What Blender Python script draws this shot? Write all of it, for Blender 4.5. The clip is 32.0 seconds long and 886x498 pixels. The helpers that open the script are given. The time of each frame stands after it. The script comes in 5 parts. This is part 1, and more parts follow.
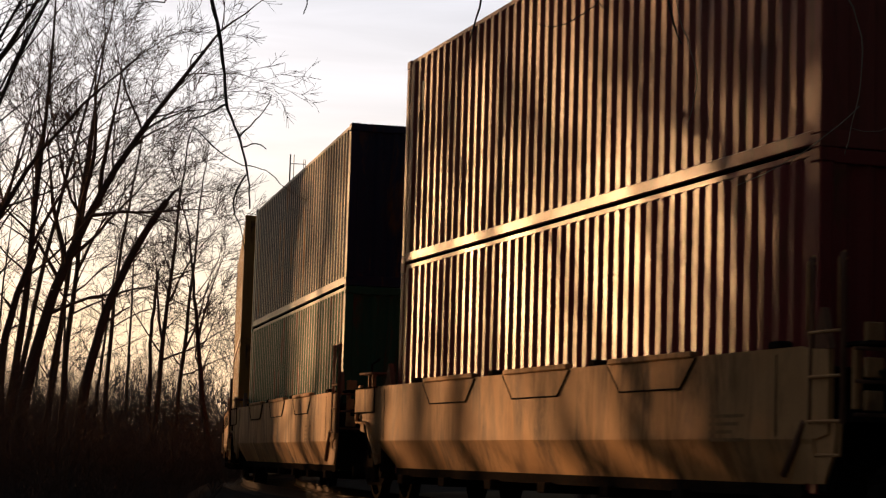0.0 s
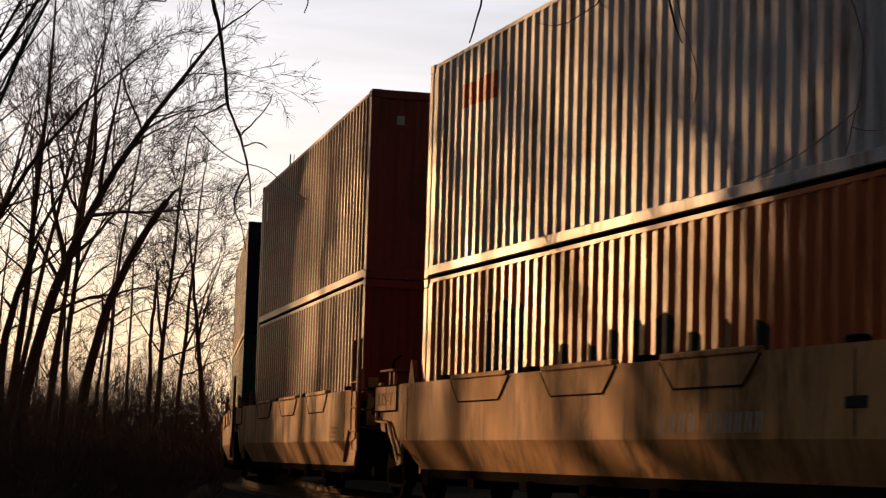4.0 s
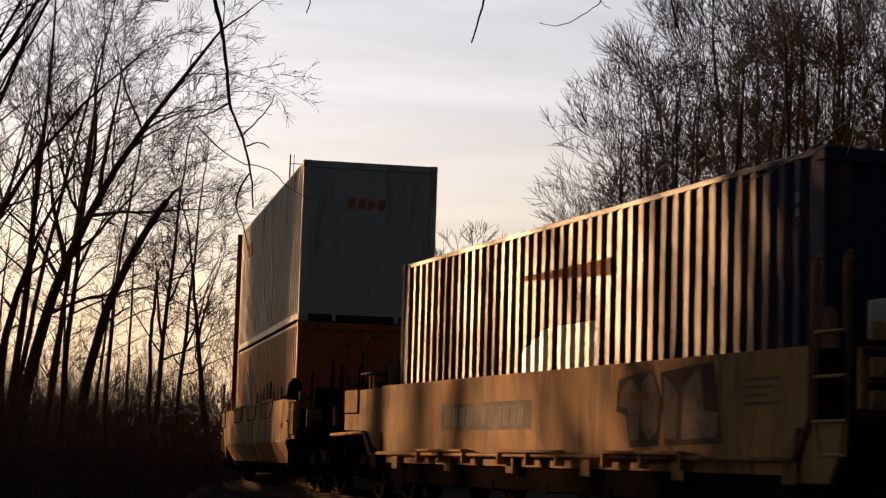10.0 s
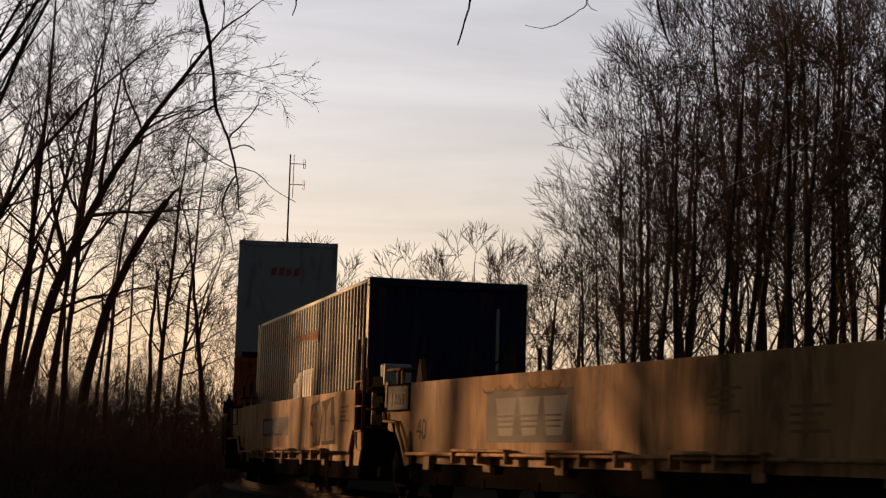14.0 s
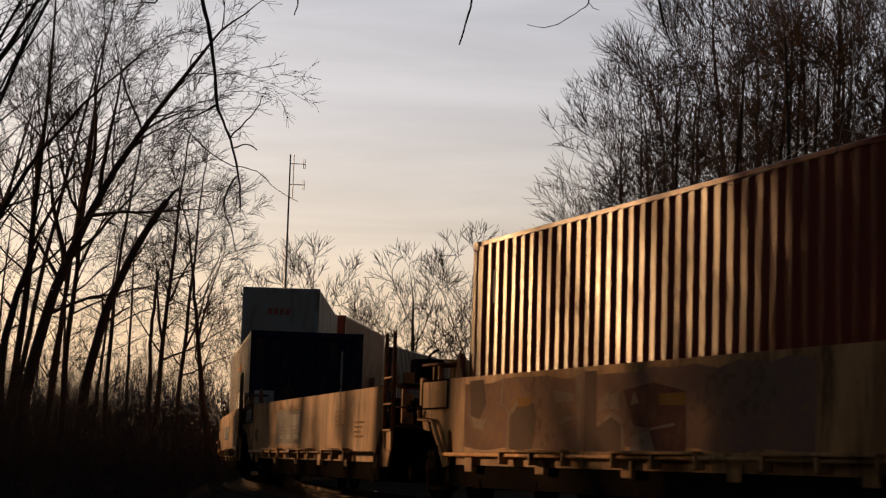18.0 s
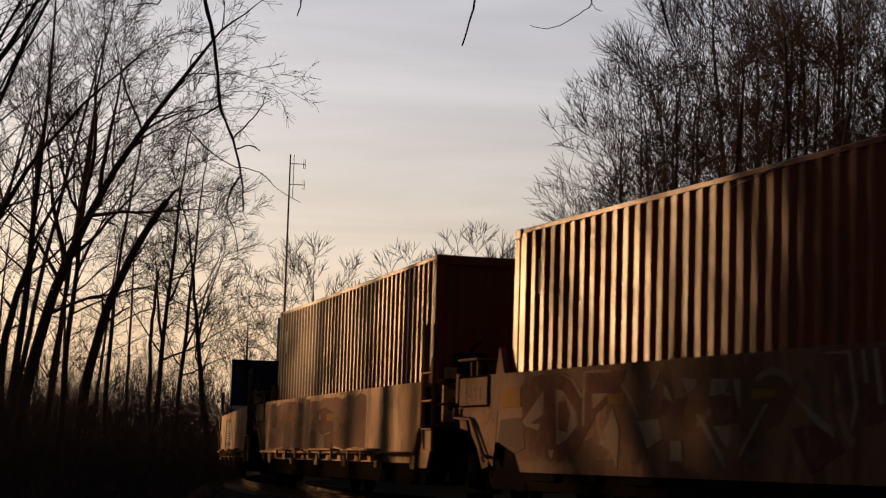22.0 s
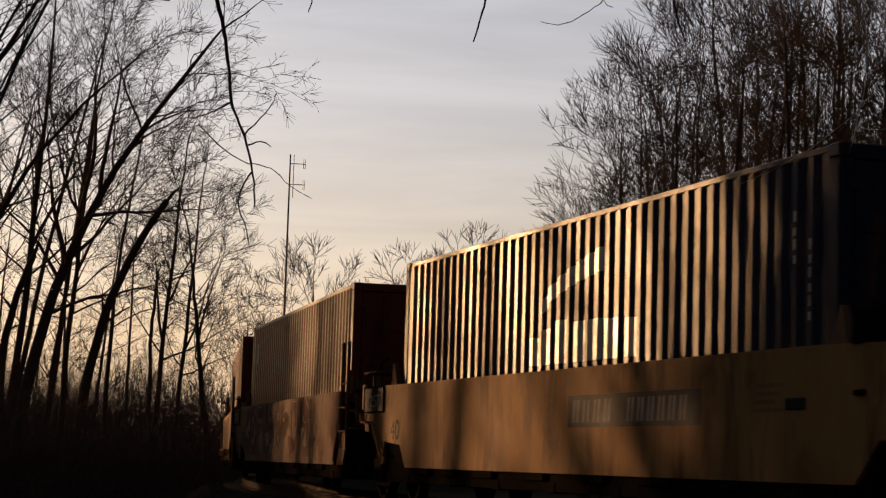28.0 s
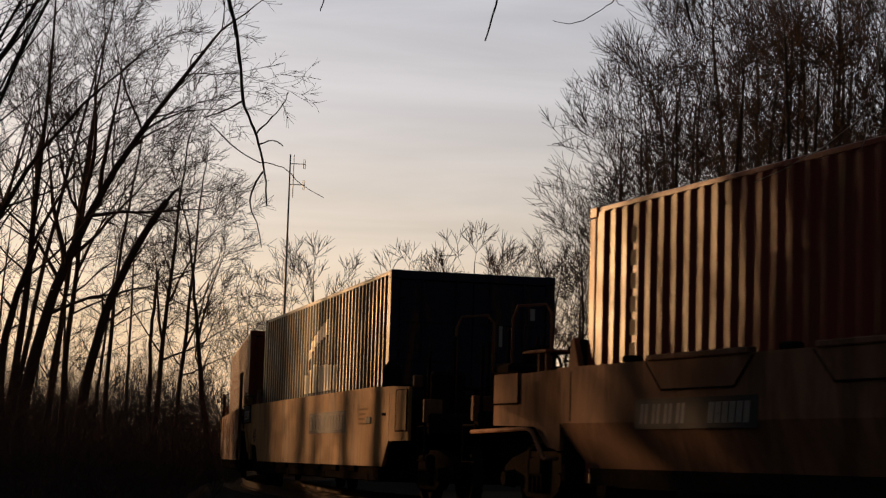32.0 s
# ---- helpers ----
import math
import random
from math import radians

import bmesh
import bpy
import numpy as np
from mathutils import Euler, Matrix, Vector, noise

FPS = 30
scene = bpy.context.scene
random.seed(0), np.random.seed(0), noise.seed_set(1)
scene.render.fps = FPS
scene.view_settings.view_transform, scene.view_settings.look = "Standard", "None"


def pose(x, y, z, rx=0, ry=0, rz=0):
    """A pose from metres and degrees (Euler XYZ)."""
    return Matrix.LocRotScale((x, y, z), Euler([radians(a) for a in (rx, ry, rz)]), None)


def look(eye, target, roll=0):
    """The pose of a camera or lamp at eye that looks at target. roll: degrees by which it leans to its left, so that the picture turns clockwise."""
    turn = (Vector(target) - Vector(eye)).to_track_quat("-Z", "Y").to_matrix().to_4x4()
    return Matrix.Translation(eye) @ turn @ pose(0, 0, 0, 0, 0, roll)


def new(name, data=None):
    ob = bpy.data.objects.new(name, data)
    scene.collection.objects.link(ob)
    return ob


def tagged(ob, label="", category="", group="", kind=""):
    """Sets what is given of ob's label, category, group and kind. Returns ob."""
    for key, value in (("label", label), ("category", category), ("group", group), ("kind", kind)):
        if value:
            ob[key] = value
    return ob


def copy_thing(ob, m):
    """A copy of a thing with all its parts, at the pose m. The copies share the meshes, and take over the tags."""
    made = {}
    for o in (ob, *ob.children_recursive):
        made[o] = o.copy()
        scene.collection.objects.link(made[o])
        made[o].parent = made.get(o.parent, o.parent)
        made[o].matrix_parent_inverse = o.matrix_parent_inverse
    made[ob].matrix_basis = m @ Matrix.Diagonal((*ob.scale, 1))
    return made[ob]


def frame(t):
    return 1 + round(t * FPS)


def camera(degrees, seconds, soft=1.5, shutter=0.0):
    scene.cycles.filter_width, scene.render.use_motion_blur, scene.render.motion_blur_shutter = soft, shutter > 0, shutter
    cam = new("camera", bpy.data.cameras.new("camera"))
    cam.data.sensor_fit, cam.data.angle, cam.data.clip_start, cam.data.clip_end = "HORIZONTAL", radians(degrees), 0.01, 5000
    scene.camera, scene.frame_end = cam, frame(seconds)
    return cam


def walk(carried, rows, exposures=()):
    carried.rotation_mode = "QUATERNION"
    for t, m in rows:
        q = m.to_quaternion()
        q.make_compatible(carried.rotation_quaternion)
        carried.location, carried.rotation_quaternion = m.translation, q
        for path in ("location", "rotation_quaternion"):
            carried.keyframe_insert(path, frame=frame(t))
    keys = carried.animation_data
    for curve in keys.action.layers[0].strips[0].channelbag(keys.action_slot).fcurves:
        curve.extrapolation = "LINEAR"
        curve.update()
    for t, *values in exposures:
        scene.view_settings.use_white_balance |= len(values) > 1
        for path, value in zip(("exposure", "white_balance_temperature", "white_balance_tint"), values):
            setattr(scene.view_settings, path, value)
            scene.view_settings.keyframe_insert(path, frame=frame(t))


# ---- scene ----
# The plan: a single railway track on a right-hand curve, camera low beside it, looking along +Y.
PHI, K, K1, GRADE = radians(-26.2172), 0.00587, 0.00001, -0.01024
X0, EYE_Z = 11.628, 0.545
V, A, J = 3.57353, -0.00032, -0.00072


def track(s):
    """Place and heading of the track's middle, s metres along it from beside the camera."""
    n = 24
    u = (np.arange(n) + 0.5) / n * s
    h = PHI + K * u + K1 * u * u / 2
    return X0 + float(np.sin(h).sum()) * s / n, float(np.cos(h).sum()) * s / n, GRADE * s, PHI + K * s + K1 * s * s / 2


def gone(t):
    """How far the train has rolled since the start."""
    return V * t + A * t * t / 2 + J * t ** 3 / 6


def ground_z(x, y):
    return -0.75 + GRADE * min(max(y, -60.0), 260.0)


cam = camera(24.48, 32.0, soft=1.25, shutter=0.5)
EYE = Matrix.Translation((0, 0, EYE_Z)) @ pose(0, 0, 0, 90 + 5.407, 0, 0) @ pose(0, 0, 0, 0, 0, 1.8875)
walk(cam, [(0, EYE), (32, EYE)], exposures=[(0, 0.38), (3.5, 0.34), (8, 0.38), (10, 0.18), (13, 0.04), (17, -0.17), (32, -0.22)])

# ---- sky and sun ----
SUN_AZ, SUN_EL = -40.0, 5.2          # degrees from +Y towards +X, and above the horizon
world = bpy.data.worlds.new("evening_sky")
scene.world = world
world.use_nodes = True
wn, wl = world.node_tree.nodes, world.node_tree.links
wn.clear()


def wnode(kind, **values):
    n = wn.new(kind)
    for k, v in values.items():
        n.inputs[k].default_value = v
    return n


def wmath(op, a, b=None):
    n = wn.new("ShaderNodeMath")
    n.operation = op
    for i, v in enumerate((a, b)):
        if v is None:
            continue
        if isinstance(v, (int, float)):
            n.inputs[i].default_value = v
        else:
            wl.new(v, n.inputs[i])
    return n.outputs[0]


tc = wn.new("ShaderNodeTexCoord")
sep = wn.new("ShaderNodeSeparateXYZ")
wl.new(tc.outputs["Generated"], sep.inputs[0])
sky = wn.new("ShaderNodeTexSky")
sky.sky_type, sky.sun_disc = "NISHITA", False
sky.sun_elevation, sky.sun_rotation = radians(SUN_EL), radians(SUN_AZ)
sky.air_density, sky.dust_density = 1.0, 2.0
ramp = wn.new("ShaderNodeValToRGB")          # thin high cloud: warm at the horizon, lavender grey above
stops = [(0.0, (1.0, 0.68, 0.42)), (0.05, (0.98, 0.74, 0.54)), (0.10, (0.86, 0.74, 0.66)), (0.16, (0.72, 0.68, 0.71)),
         (0.24, (0.63, 0.63, 0.71)), (0.36, (0.24, 0.25, 0.30)), (1.0, (0.10, 0.115, 0.15))]
while len(ramp.color_ramp.elements) < len(stops):
    ramp.color_ramp.elements.new(0.5)
for e, (p, c) in zip(ramp.color_ramp.elements, stops):
    e.position, e.color = p, (*c, 1)
wl.new(sep.outputs[2], ramp.inputs[0])
# brighter on the sun's side, dim on the far side
sx, sy = math.sin(radians(SUN_AZ)), math.cos(radians(SUN_AZ))
side = wmath("ADD", wmath("MULTIPLY", sep.outputs[0], sx), wmath("MULTIPLY", sep.outputs[1], sy))
fall = wn.new("ShaderNodeMapRange")
fall.inputs["From Min"].default_value, fall.inputs["From Max"].default_value = -0.1, 0.95
fall.inputs["To Min"].default_value, fall.inputs["To Max"].default_value = 0.09, 1.15
wl.new(side, fall.inputs["Value"])
mp = wn.new("ShaderNodeMapping")
mp.inputs["Scale"].default_value = (1.6, 1.6, 14.0)
wl.new(tc.outputs["Generated"], mp.inputs[0])
cl = wnode("ShaderNodeTexNoise", Scale=2.4, Detail=6.0, Roughness=0.55, Distortion=0.6)
wl.new(mp.outputs[0], cl.inputs[0])
clr = wn.new("ShaderNodeMapRange")
clr.inputs["From Min"].default_value, clr.inputs["From Max"].default_value = 0.3, 0.7
clr.inputs["To Min"].default_value, clr.inputs["To Max"].default_value = 0.86, 1.12
wl.new(cl.outputs[0], clr.inputs["Value"])
veil = wn.new("ShaderNodeVectorMath")
veil.operation = "SCALE"
wl.new(ramp.outputs[0], veil.inputs[0])
wl.new(wmath("MULTIPLY", fall.outputs[0], clr.outputs[0]), veil.inputs["Scale"])
bg1, bg2, both, out = wnode("ShaderNodeBackground", Strength=0.03), wnode("ShaderNodeBackground", Strength=0.9), wn.new("ShaderNodeAddShader"), wn.new("ShaderNodeOutputWorld")
wl.new(sky.outputs[0], bg1.inputs[0])
wl.new(veil.outputs[0], bg2.inputs[0])
wl.new(bg1.outputs[0], both.inputs[0])
wl.new(bg2.outputs[0], both.inputs[1])
wl.new(both.outputs[0], out.inputs[0])

sun = new("sun", bpy.data.lights.new("sun", "SUN"))
sun.data.energy, sun.data.angle, sun.data.color = 4.5, radians(0.6), (1.0, 0.54, 0.245)
sun_dir = Vector((sx * math.cos(radians(SUN_EL)), sy * math.cos(radians(SUN_EL)), math.sin(radians(SUN_EL))))
sun.matrix_world = look(sun_dir * 300, (0, 0, 0))


# ---- materials ----
def material(name, color, rough=0.6, metal=0.0, spread=0.35, scale=3.0, grain=60.0, bump=0.15, dirt=None, dirt_amount=0.0,
             streak=1.0, spec=0.1, per_object=0.0, stain=None):
    """A worn surface: base colour with blotches and grain, dirt or rust by noise (streak > 1 draws it out upright)."""
    m = bpy.data.materials.new(name)
    m.use_nodes = True
    nt = m.node_tree
    n, l = nt.nodes, nt.links
    b = n["Principled BSDF"]
    b.inputs["Metallic"].default_value = metal
    b.inputs["Specular IOR Level"].default_value = spec
    tex = n.new("ShaderNodeTexCoord")
    mapping = n.new("ShaderNodeMapping")
    mapping.inputs["Scale"].default_value = (1, 1, 1 / streak)
    l.new(tex.outputs["Object"], mapping.inputs[0])
    big, fine = n.new("ShaderNodeTexNoise"), n.new("ShaderNodeTexNoise")
    big.inputs["Scale"].default_value, big.inputs["Detail"].default_value, big.inputs["Roughness"].default_value = scale, 5, 0.62
    fine.inputs["Scale"].default_value, fine.inputs["Detail"].default_value = grain, 3
    l.new(mapping.outputs[0], big.inputs[0])
    l.new(tex.outputs["Object"], fine.inputs[0])
    mix = n.new("ShaderNodeMix")
    mix.data_type = "RGBA"
    lo, hi = [c * (1 - spread) for c in color], [min(1, c * (1 + spread)) for c in color]
    mix.inputs[6].default_value, mix.inputs[7].default_value = (*lo, 1), (*hi, 1)
    add = n.new("ShaderNodeMath")
    add.operation = "MULTIPLY_ADD"
    l.new(fine.outputs[0], add.inputs[0])
    add.inputs[1].default_value = 0.5
    half = n.new("ShaderNodeMath")
    half.operation = "MULTIPLY"
    half.inputs[1].default_value = 0.5
    l.new(big.outputs[0], half.inputs[0])
    l.new(half.outputs[0], add.inputs[2])
    l.new(add.outputs[0], mix.inputs[0])
    last = mix.outputs[2]
    if per_object:
        info, hsv, rng = n.new("ShaderNodeObjectInfo"), n.new("ShaderNodeHueSaturation"), n.new("ShaderNodeMapRange")
        rng.inputs["To Min"].default_value, rng.inputs["To Max"].default_value = 1 - per_object, 1 + per_object
        l.new(info.outputs["Random"], rng.inputs["Value"])
        l.new(rng.outputs[0], hsv.inputs["Value"])
        l.new(last, hsv.inputs["Color"])
        last = hsv.outputs[0]
    if dirt:
        dn, dr, dm = n.new("ShaderNodeTexNoise"), n.new("ShaderNodeMapRange"), n.new("ShaderNodeMix")
        dn.inputs["Scale"].default_value, dn.inputs["Detail"].default_value, dn.inputs["Roughness"].default_value = scale * 2.3, 7, 0.7
        dn.inputs["Distortion"].default_value = 0.4
        l.new(mapping.outputs[0], dn.inputs[0])
        dr.inputs["From Min"].default_value, dr.inputs["From Max"].default_value = 0.62 - 0.3 * dirt_amount, 0.72 - 0.15 * dirt_amount
        l.new(dn.outputs[0], dr.inputs["Value"])
        dm.data_type = "RGBA"
        l.new(dr.outputs[0], dm.inputs[0])
        l.new(last, dm.inputs[6])
        dm.inputs[7].default_value = (*dirt, 1)
        last = dm.outputs[2]
    if stain:
        sn, sr, sm = n.new("ShaderNodeTexNoise"), n.new("ShaderNodeMapRange"), n.new("ShaderNodeMix")
        sn.inputs["Scale"].default_value, sn.inputs["Detail"].default_value, sn.inputs["Distortion"].default_value = 0.55, 6, 1.2
        l.new(tex.outputs["Object"], sn.inputs[0])
        sr.inputs["From Min"].default_value, sr.inputs["From Max"].default_value = 0.38, 0.68
        sr.inputs["To Max"].default_value = 0.85
        l.new(sn.outputs[0], sr.inputs["Value"])
        sm.data_type = "RGBA"
        l.new(sr.outputs[0], sm.inputs[0])
        l.new(last, sm.inputs[6])
        sm.inputs[7].default_value = (*stain, 1)
        last = sm.outputs[2]
    l.new(last, b.inputs["Base Color"])
    rr = n.new("ShaderNodeMapRange")
    rr.inputs["To Min"].default_value, rr.inputs["To Max"].default_value = max(0.05, rough - 0.12), min(1, rough + 0.12)
    l.new(big.outputs[0], rr.inputs["Value"])
    l.new(rr.outputs[0], b.inputs["Roughness"])
    if bump:
        bp = n.new("ShaderNodeBump")
        bp.inputs["Strength"].default_value, bp.inputs["Distance"].default_value = bump, 0.01
        l.new(add.outputs[0], bp.inputs["Height"])
        l.new(bp.outputs[0], b.inputs["Normal"])
    return m


RUST, SOOT = (0.11, 0.05, 0.025), (0.035, 0.03, 0.026)


def paint(name, color, dirt=RUST, amount=0.25, rough=0.34, spread=0.25):
    return material(name, color, rough=rough, spread=spread, scale=1.3, grain=45, bump=0.2, dirt=dirt, dirt_amount=amount, streak=5.0, spec=0.07)


M_NAVY = paint("navy_paint", (0.025, 0.028, 0.050))
M_BLUE = paint("blue_paint", (0.020, 0.026, 0.062))
M_COBALT = paint("cobalt_paint", (0.028, 0.042, 0.105))
M_GREEN = paint("green_paint", (0.03, 0.085, 0.05))
M_MAROON = paint("maroon_paint", (0.185, 0.036, 0.032))
M_BROWN = paint("brown_paint", (0.20, 0.047, 0.027))
M_RUSTY = paint("faded_brown_paint", (0.20, 0.054, 0.042), amount=0.35)
M_ORANGE = paint("orange_paint", (0.40, 0.105, 0.036))
M_SILVER = paint("pale_grey_paint", (0.44, 0.44, 0.455), dirt=(0.19, 0.13, 0.095), amount=0.42)
M_GREYEND = paint("grey_end_paint", (0.40, 0.405, 0.40), dirt=(0.28, 0.26, 0.24), amount=0.25)
M_AMBER = paint("amber_paint", (0.36, 0.17, 0.05))
M_OXIDE = paint("oxide_red_paint", (0.16, 0.04, 0.028))
M_WELL = material("weathered_yellow_paint", (0.55, 0.31, 0.135), rough=0.7, spread=0.3, scale=0.9, grain=40, bump=0.1, dirt=(0.12, 0.07, 0.038), dirt_amount=0.55, streak=4.0, spec=0.05, stain=(0.36, 0.19, 0.08))
# darker copy of the yellow paint, standing in for weaker late sun
M_WELL_DIM = material("dimmed_yellow_paint", (0.39, 0.212, 0.085), rough=0.7, spread=0.3, scale=0.9, grain=40, bump=0.1, dirt=(0.12, 0.07, 0.038), dirt_amount=0.5, streak=4.0, spec=0.03, stain=(0.26, 0.135, 0.05))
M_WELL2 = material("grimy_yellow_paint", (0.24, 0.128, 0.078), rough=0.72, spread=0.3, scale=0.9, grain=40, bump=0.1, dirt=(0.09, 0.05, 0.035), dirt_amount=0.6, streak=4.0, spec=0.02, stain=(0.15, 0.08, 0.05))
M_PLATE = material("dark_decal", (0.045, 0.040, 0.038), rough=0.68, spec=0.06, spread=0.3)
M_STEEL = material("dark_cast_steel", (0.018, 0.015, 0.013), rough=0.75, spread=0.4, scale=6, dirt=(0.035, 0.02, 0.013), dirt_amount=0.3, spec=0.0)
M_WHEEL = material("grimy_wheel_steel", (0.03, 0.025, 0.02), rough=0.7, spec=0.0, spread=0.4, scale=6)
M_RAIL = material("rusty_rail_steel", (0.12, 0.075, 0.05), rough=0.75, spec=0.02, spread=0.3, scale=4)
M_TIE = material("creosoted_wood", (0.055, 0.04, 0.03), rough=0.85, spread=0.4, scale=4, bump=0.5, per_object=0.4)
M_BALLAST = material("oily_ballast", (0.05, 0.044, 0.038), rough=1.0, spec=0.0, spread=0.5, scale=9, grain=26, bump=1.0)
M_GROUND = material("leaf_litter", (0.075, 0.058, 0.042), rough=1.0, spec=0.0, spread=0.5, scale=0.35, grain=14, bump=0.9, dirt=(0.075, 0.07, 0.035), dirt_amount=0.4)
M_BARK = material("grey_brown_bark", (0.072, 0.058, 0.05), rough=0.95, spec=0.0, spread=0.4, scale=3, grain=30, bump=0.6, streak=4)
# lighter bark that puts sunlight into the colour of four near twigs
M_TWIG_LIT = material("lit_twig_bark", (0.25, 0.19, 0.145), rough=0.7, spec=0.02, spread=0.3, scale=30, bump=0.2)
M_TWIG = material("winter_twig_bark", (0.095, 0.07, 0.058), rough=0.95, spec=0.0, spread=0.3, scale=6, bump=0.2)
M_BRUSH = material("dry_brush", (0.085, 0.072, 0.068), rough=1.0, spec=0.0, spread=0.4, scale=3, bump=0.2)
M_WHITE = material("white_lettering", (0.42, 0.40, 0.36), rough=0.8, spec=0.04, spread=0.15, dirt=(0.3, 0.25, 0.18), dirt_amount=0.2)
M_GLOSS = material("glossy_white_paint", (0.78, 0.76, 0.72), rough=0.34, spec=0.4, spread=0.15, dirt=(0.3, 0.25, 0.2), dirt_amount=0.2)
M_BLACKP = material("black_stencil", (0.03, 0.028, 0.026), rough=0.7, spec=0.04)
M_REDP = material("red_emblem_paint", (0.50, 0.075, 0.045), rough=0.5, dirt=(0.4, 0.25, 0.2), dirt_amount=0.25)
M_ROSE = material("faded_red_emblem_paint", (0.42, 0.13, 0.11), rough=0.6, spec=0.05, dirt=(0.4, 0.36, 0.33), dirt_amount=0.4)
M_FLAME = material("orange_emblem_paint", (0.50, 0.16, 0.05), rough=0.6, spec=0.05, dirt=(0.08, 0.05, 0.06), dirt_amount=0.4)
M_MAST = material("galvanised_mast", (0.10, 0.10, 0.10), rough=0.5, metal=0.5)


# ---- mesh building ----
class Mesh:
    """Collects faces, then becomes one mesh."""

    def __init__(self):
        self.v, self.f = [], []

    def quad(self, a, b, c, d):
        i = len(self.v)
        self.v += [a, b, c, d]
        self.f.append((i, i + 1, i + 2, i + 3))

    def box(self, x0, y0, z0, x1, y1, z1, c=0.0, m=None):
        """A block with chamfered edges of width c."""
        i = len(self.v)
        lo, hi = (min(x0, x1), min(y0, y1), min(z0, z1)), (max(x0, x1), max(y0, y1), max(z0, z1))
        c = min(c, *[(h - q) * 0.45 for q, h in zip(lo, hi)])
        pts = []
        if c <= 0:
            for sz in (0, 1):
                for sy_ in (0, 1):
                    for sx_ in (0, 1):
                        pts.append(((lo, hi)[sx_][0], (lo, hi)[sy_][1], (lo, hi)[sz][2]))
            faces = [(0, 2, 3, 1), (4, 5, 7, 6), (0, 1, 5, 4), (2, 6, 7, 3), (0, 4, 6, 2), (1, 3, 7, 5)]
        else:
            def vid(sx_, sy_, sz, ax):
                return (sz * 4 + sy_ * 2 + sx_) * 3 + ax
            for sz in (0, 1):
                for sy_ in (0, 1):
                    for sx_ in (0, 1):
                        corner = [(lo, hi)[sx_][0], (lo, hi)[sy_][1], (lo, hi)[sz][2]]
                        sg = (sx_, sy_, sz)
                        for ax in range(3):
                            q = [corner[k] if k == ax else corner[k] + (c if sg[k] == 0 else -c) for k in range(3)]
                            pts.append(tuple(q))
            faces = []
            for ax in range(3):
                a, b = [k for k in range(3) if k != ax]
                for s in (0, 1):
                    ring = []
                    for p, q in ((0, 0), (1, 0), (1, 1), (0, 1)):
                        sg = [0, 0, 0]
                        sg[ax], sg[a], sg[b] = s, p, q
                        ring.append(vid(*sg, ax))
                    if (s == 0) == (ax != 1):
                        ring.reverse()
                    faces.append(tuple(ring))
                for p in (0, 1):
                    for q in (0, 1):
                        e0, e1 = [0, 0, 0], [0, 0, 0]
                        e0[ax], e1[ax] = 0, 1
                        e0[a] = e1[a] = p
                        e0[b] = e1[b] = q
                        r = [vid(*e0, a), vid(*e1, a), vid(*e1, b), vid(*e0, b)]
                        if ((p + q) % 2 == 0) == (ax != 1):
                            r.reverse()
                        faces.append(tuple(r))
            for sz in (0, 1):
                for sy_ in (0, 1):
                    for sx_ in (0, 1):
                        r = [vid(sx_, sy_, sz, k) for k in range(3)]
                        if (sx_ + sy_ + sz) % 2 == 0:
                            r.reverse()
                        faces.append(tuple(r))
        if m is not None:
            pts = [tuple(m @ Vector(q)) for q in pts]
        self.v += pts
        self.f += [tuple(k + i for k in q) for q in faces]
        return self

    def tube(self, pts, radii, sides=8, caps=True):
        """A round bar along a line of points."""
        pts = [Vector(p) for p in pts]
        if not isinstance(radii, (list, tuple)):
            radii = [radii] * len(pts)
        base = len(self.v)
        u = None
        for k, p in enumerate(pts):
            d = (pts[min(k + 1, len(pts) - 1)] - pts[max(k - 1, 0)]).normalized()
            u = d.orthogonal().normalized() if u is None else (u - d * u.dot(d)).normalized()
            w = d.cross(u)
            for a in range(sides):
                t = 2 * math.pi * a / sides
                self.v.append(tuple(p + (u * math.cos(t) + w * math.sin(t)) * radii[k]))
        for k in range(len(pts) - 1):
            for a in range(sides):
                b = (a + 1) % sides
                self.f.append((base + k * sides + a, base + k * sides + b, base + (k + 1) * sides + b, base + (k + 1) * sides + a))
        if caps:
            self.f.append(tuple(base + a for a in reversed(range(sides))))
            self.f.append(tuple(base + (len(pts) - 1) * sides + a for a in range(sides)))
        return self

    def prism(self, outline, axis, lo, hi):
        """An outline of (a, b) drawn out along an axis: 'x' takes (y, z), 'y' takes (x, z), 'z' takes (x, y)."""
        i, n = len(self.v), len(outline)
        for w in (lo, hi):
            for a, b in outline:
                self.v.append({"x": (w, a, b), "y": (a, w, b), "z": (a, b, w)}[axis])
        self.f.append(tuple(i + k for k in reversed(range(n))))
        self.f.append(tuple(i + n + k for k in range(n)))
        for k in range(n):
            j = (k + 1) % n
            self.f.append((i + k, i + j, i + n + j, i + n + k))
        return self

    def lathe(self, profile, axis_x, sides=24, at=(0, 0, 0)):
        """A ring profile of (x, radius), closed, turned about the x axis."""
        i, n = len(self.v), len(profile)
        for a in range(sides):
            t = 2 * math.pi * a / sides
            for x, r in profile:
                self.v.append((at[0] + x, at[1] + r * math.cos(t), at[2] + r * math.sin(t)))
        for a in range(sides):
            b = (a + 1) % sides
            for k in range(n):
                j = (k + 1) % n
                self.f.append((i + a * n + k, i + a * n + j, i + b * n + j, i + b * n + k))
        return self

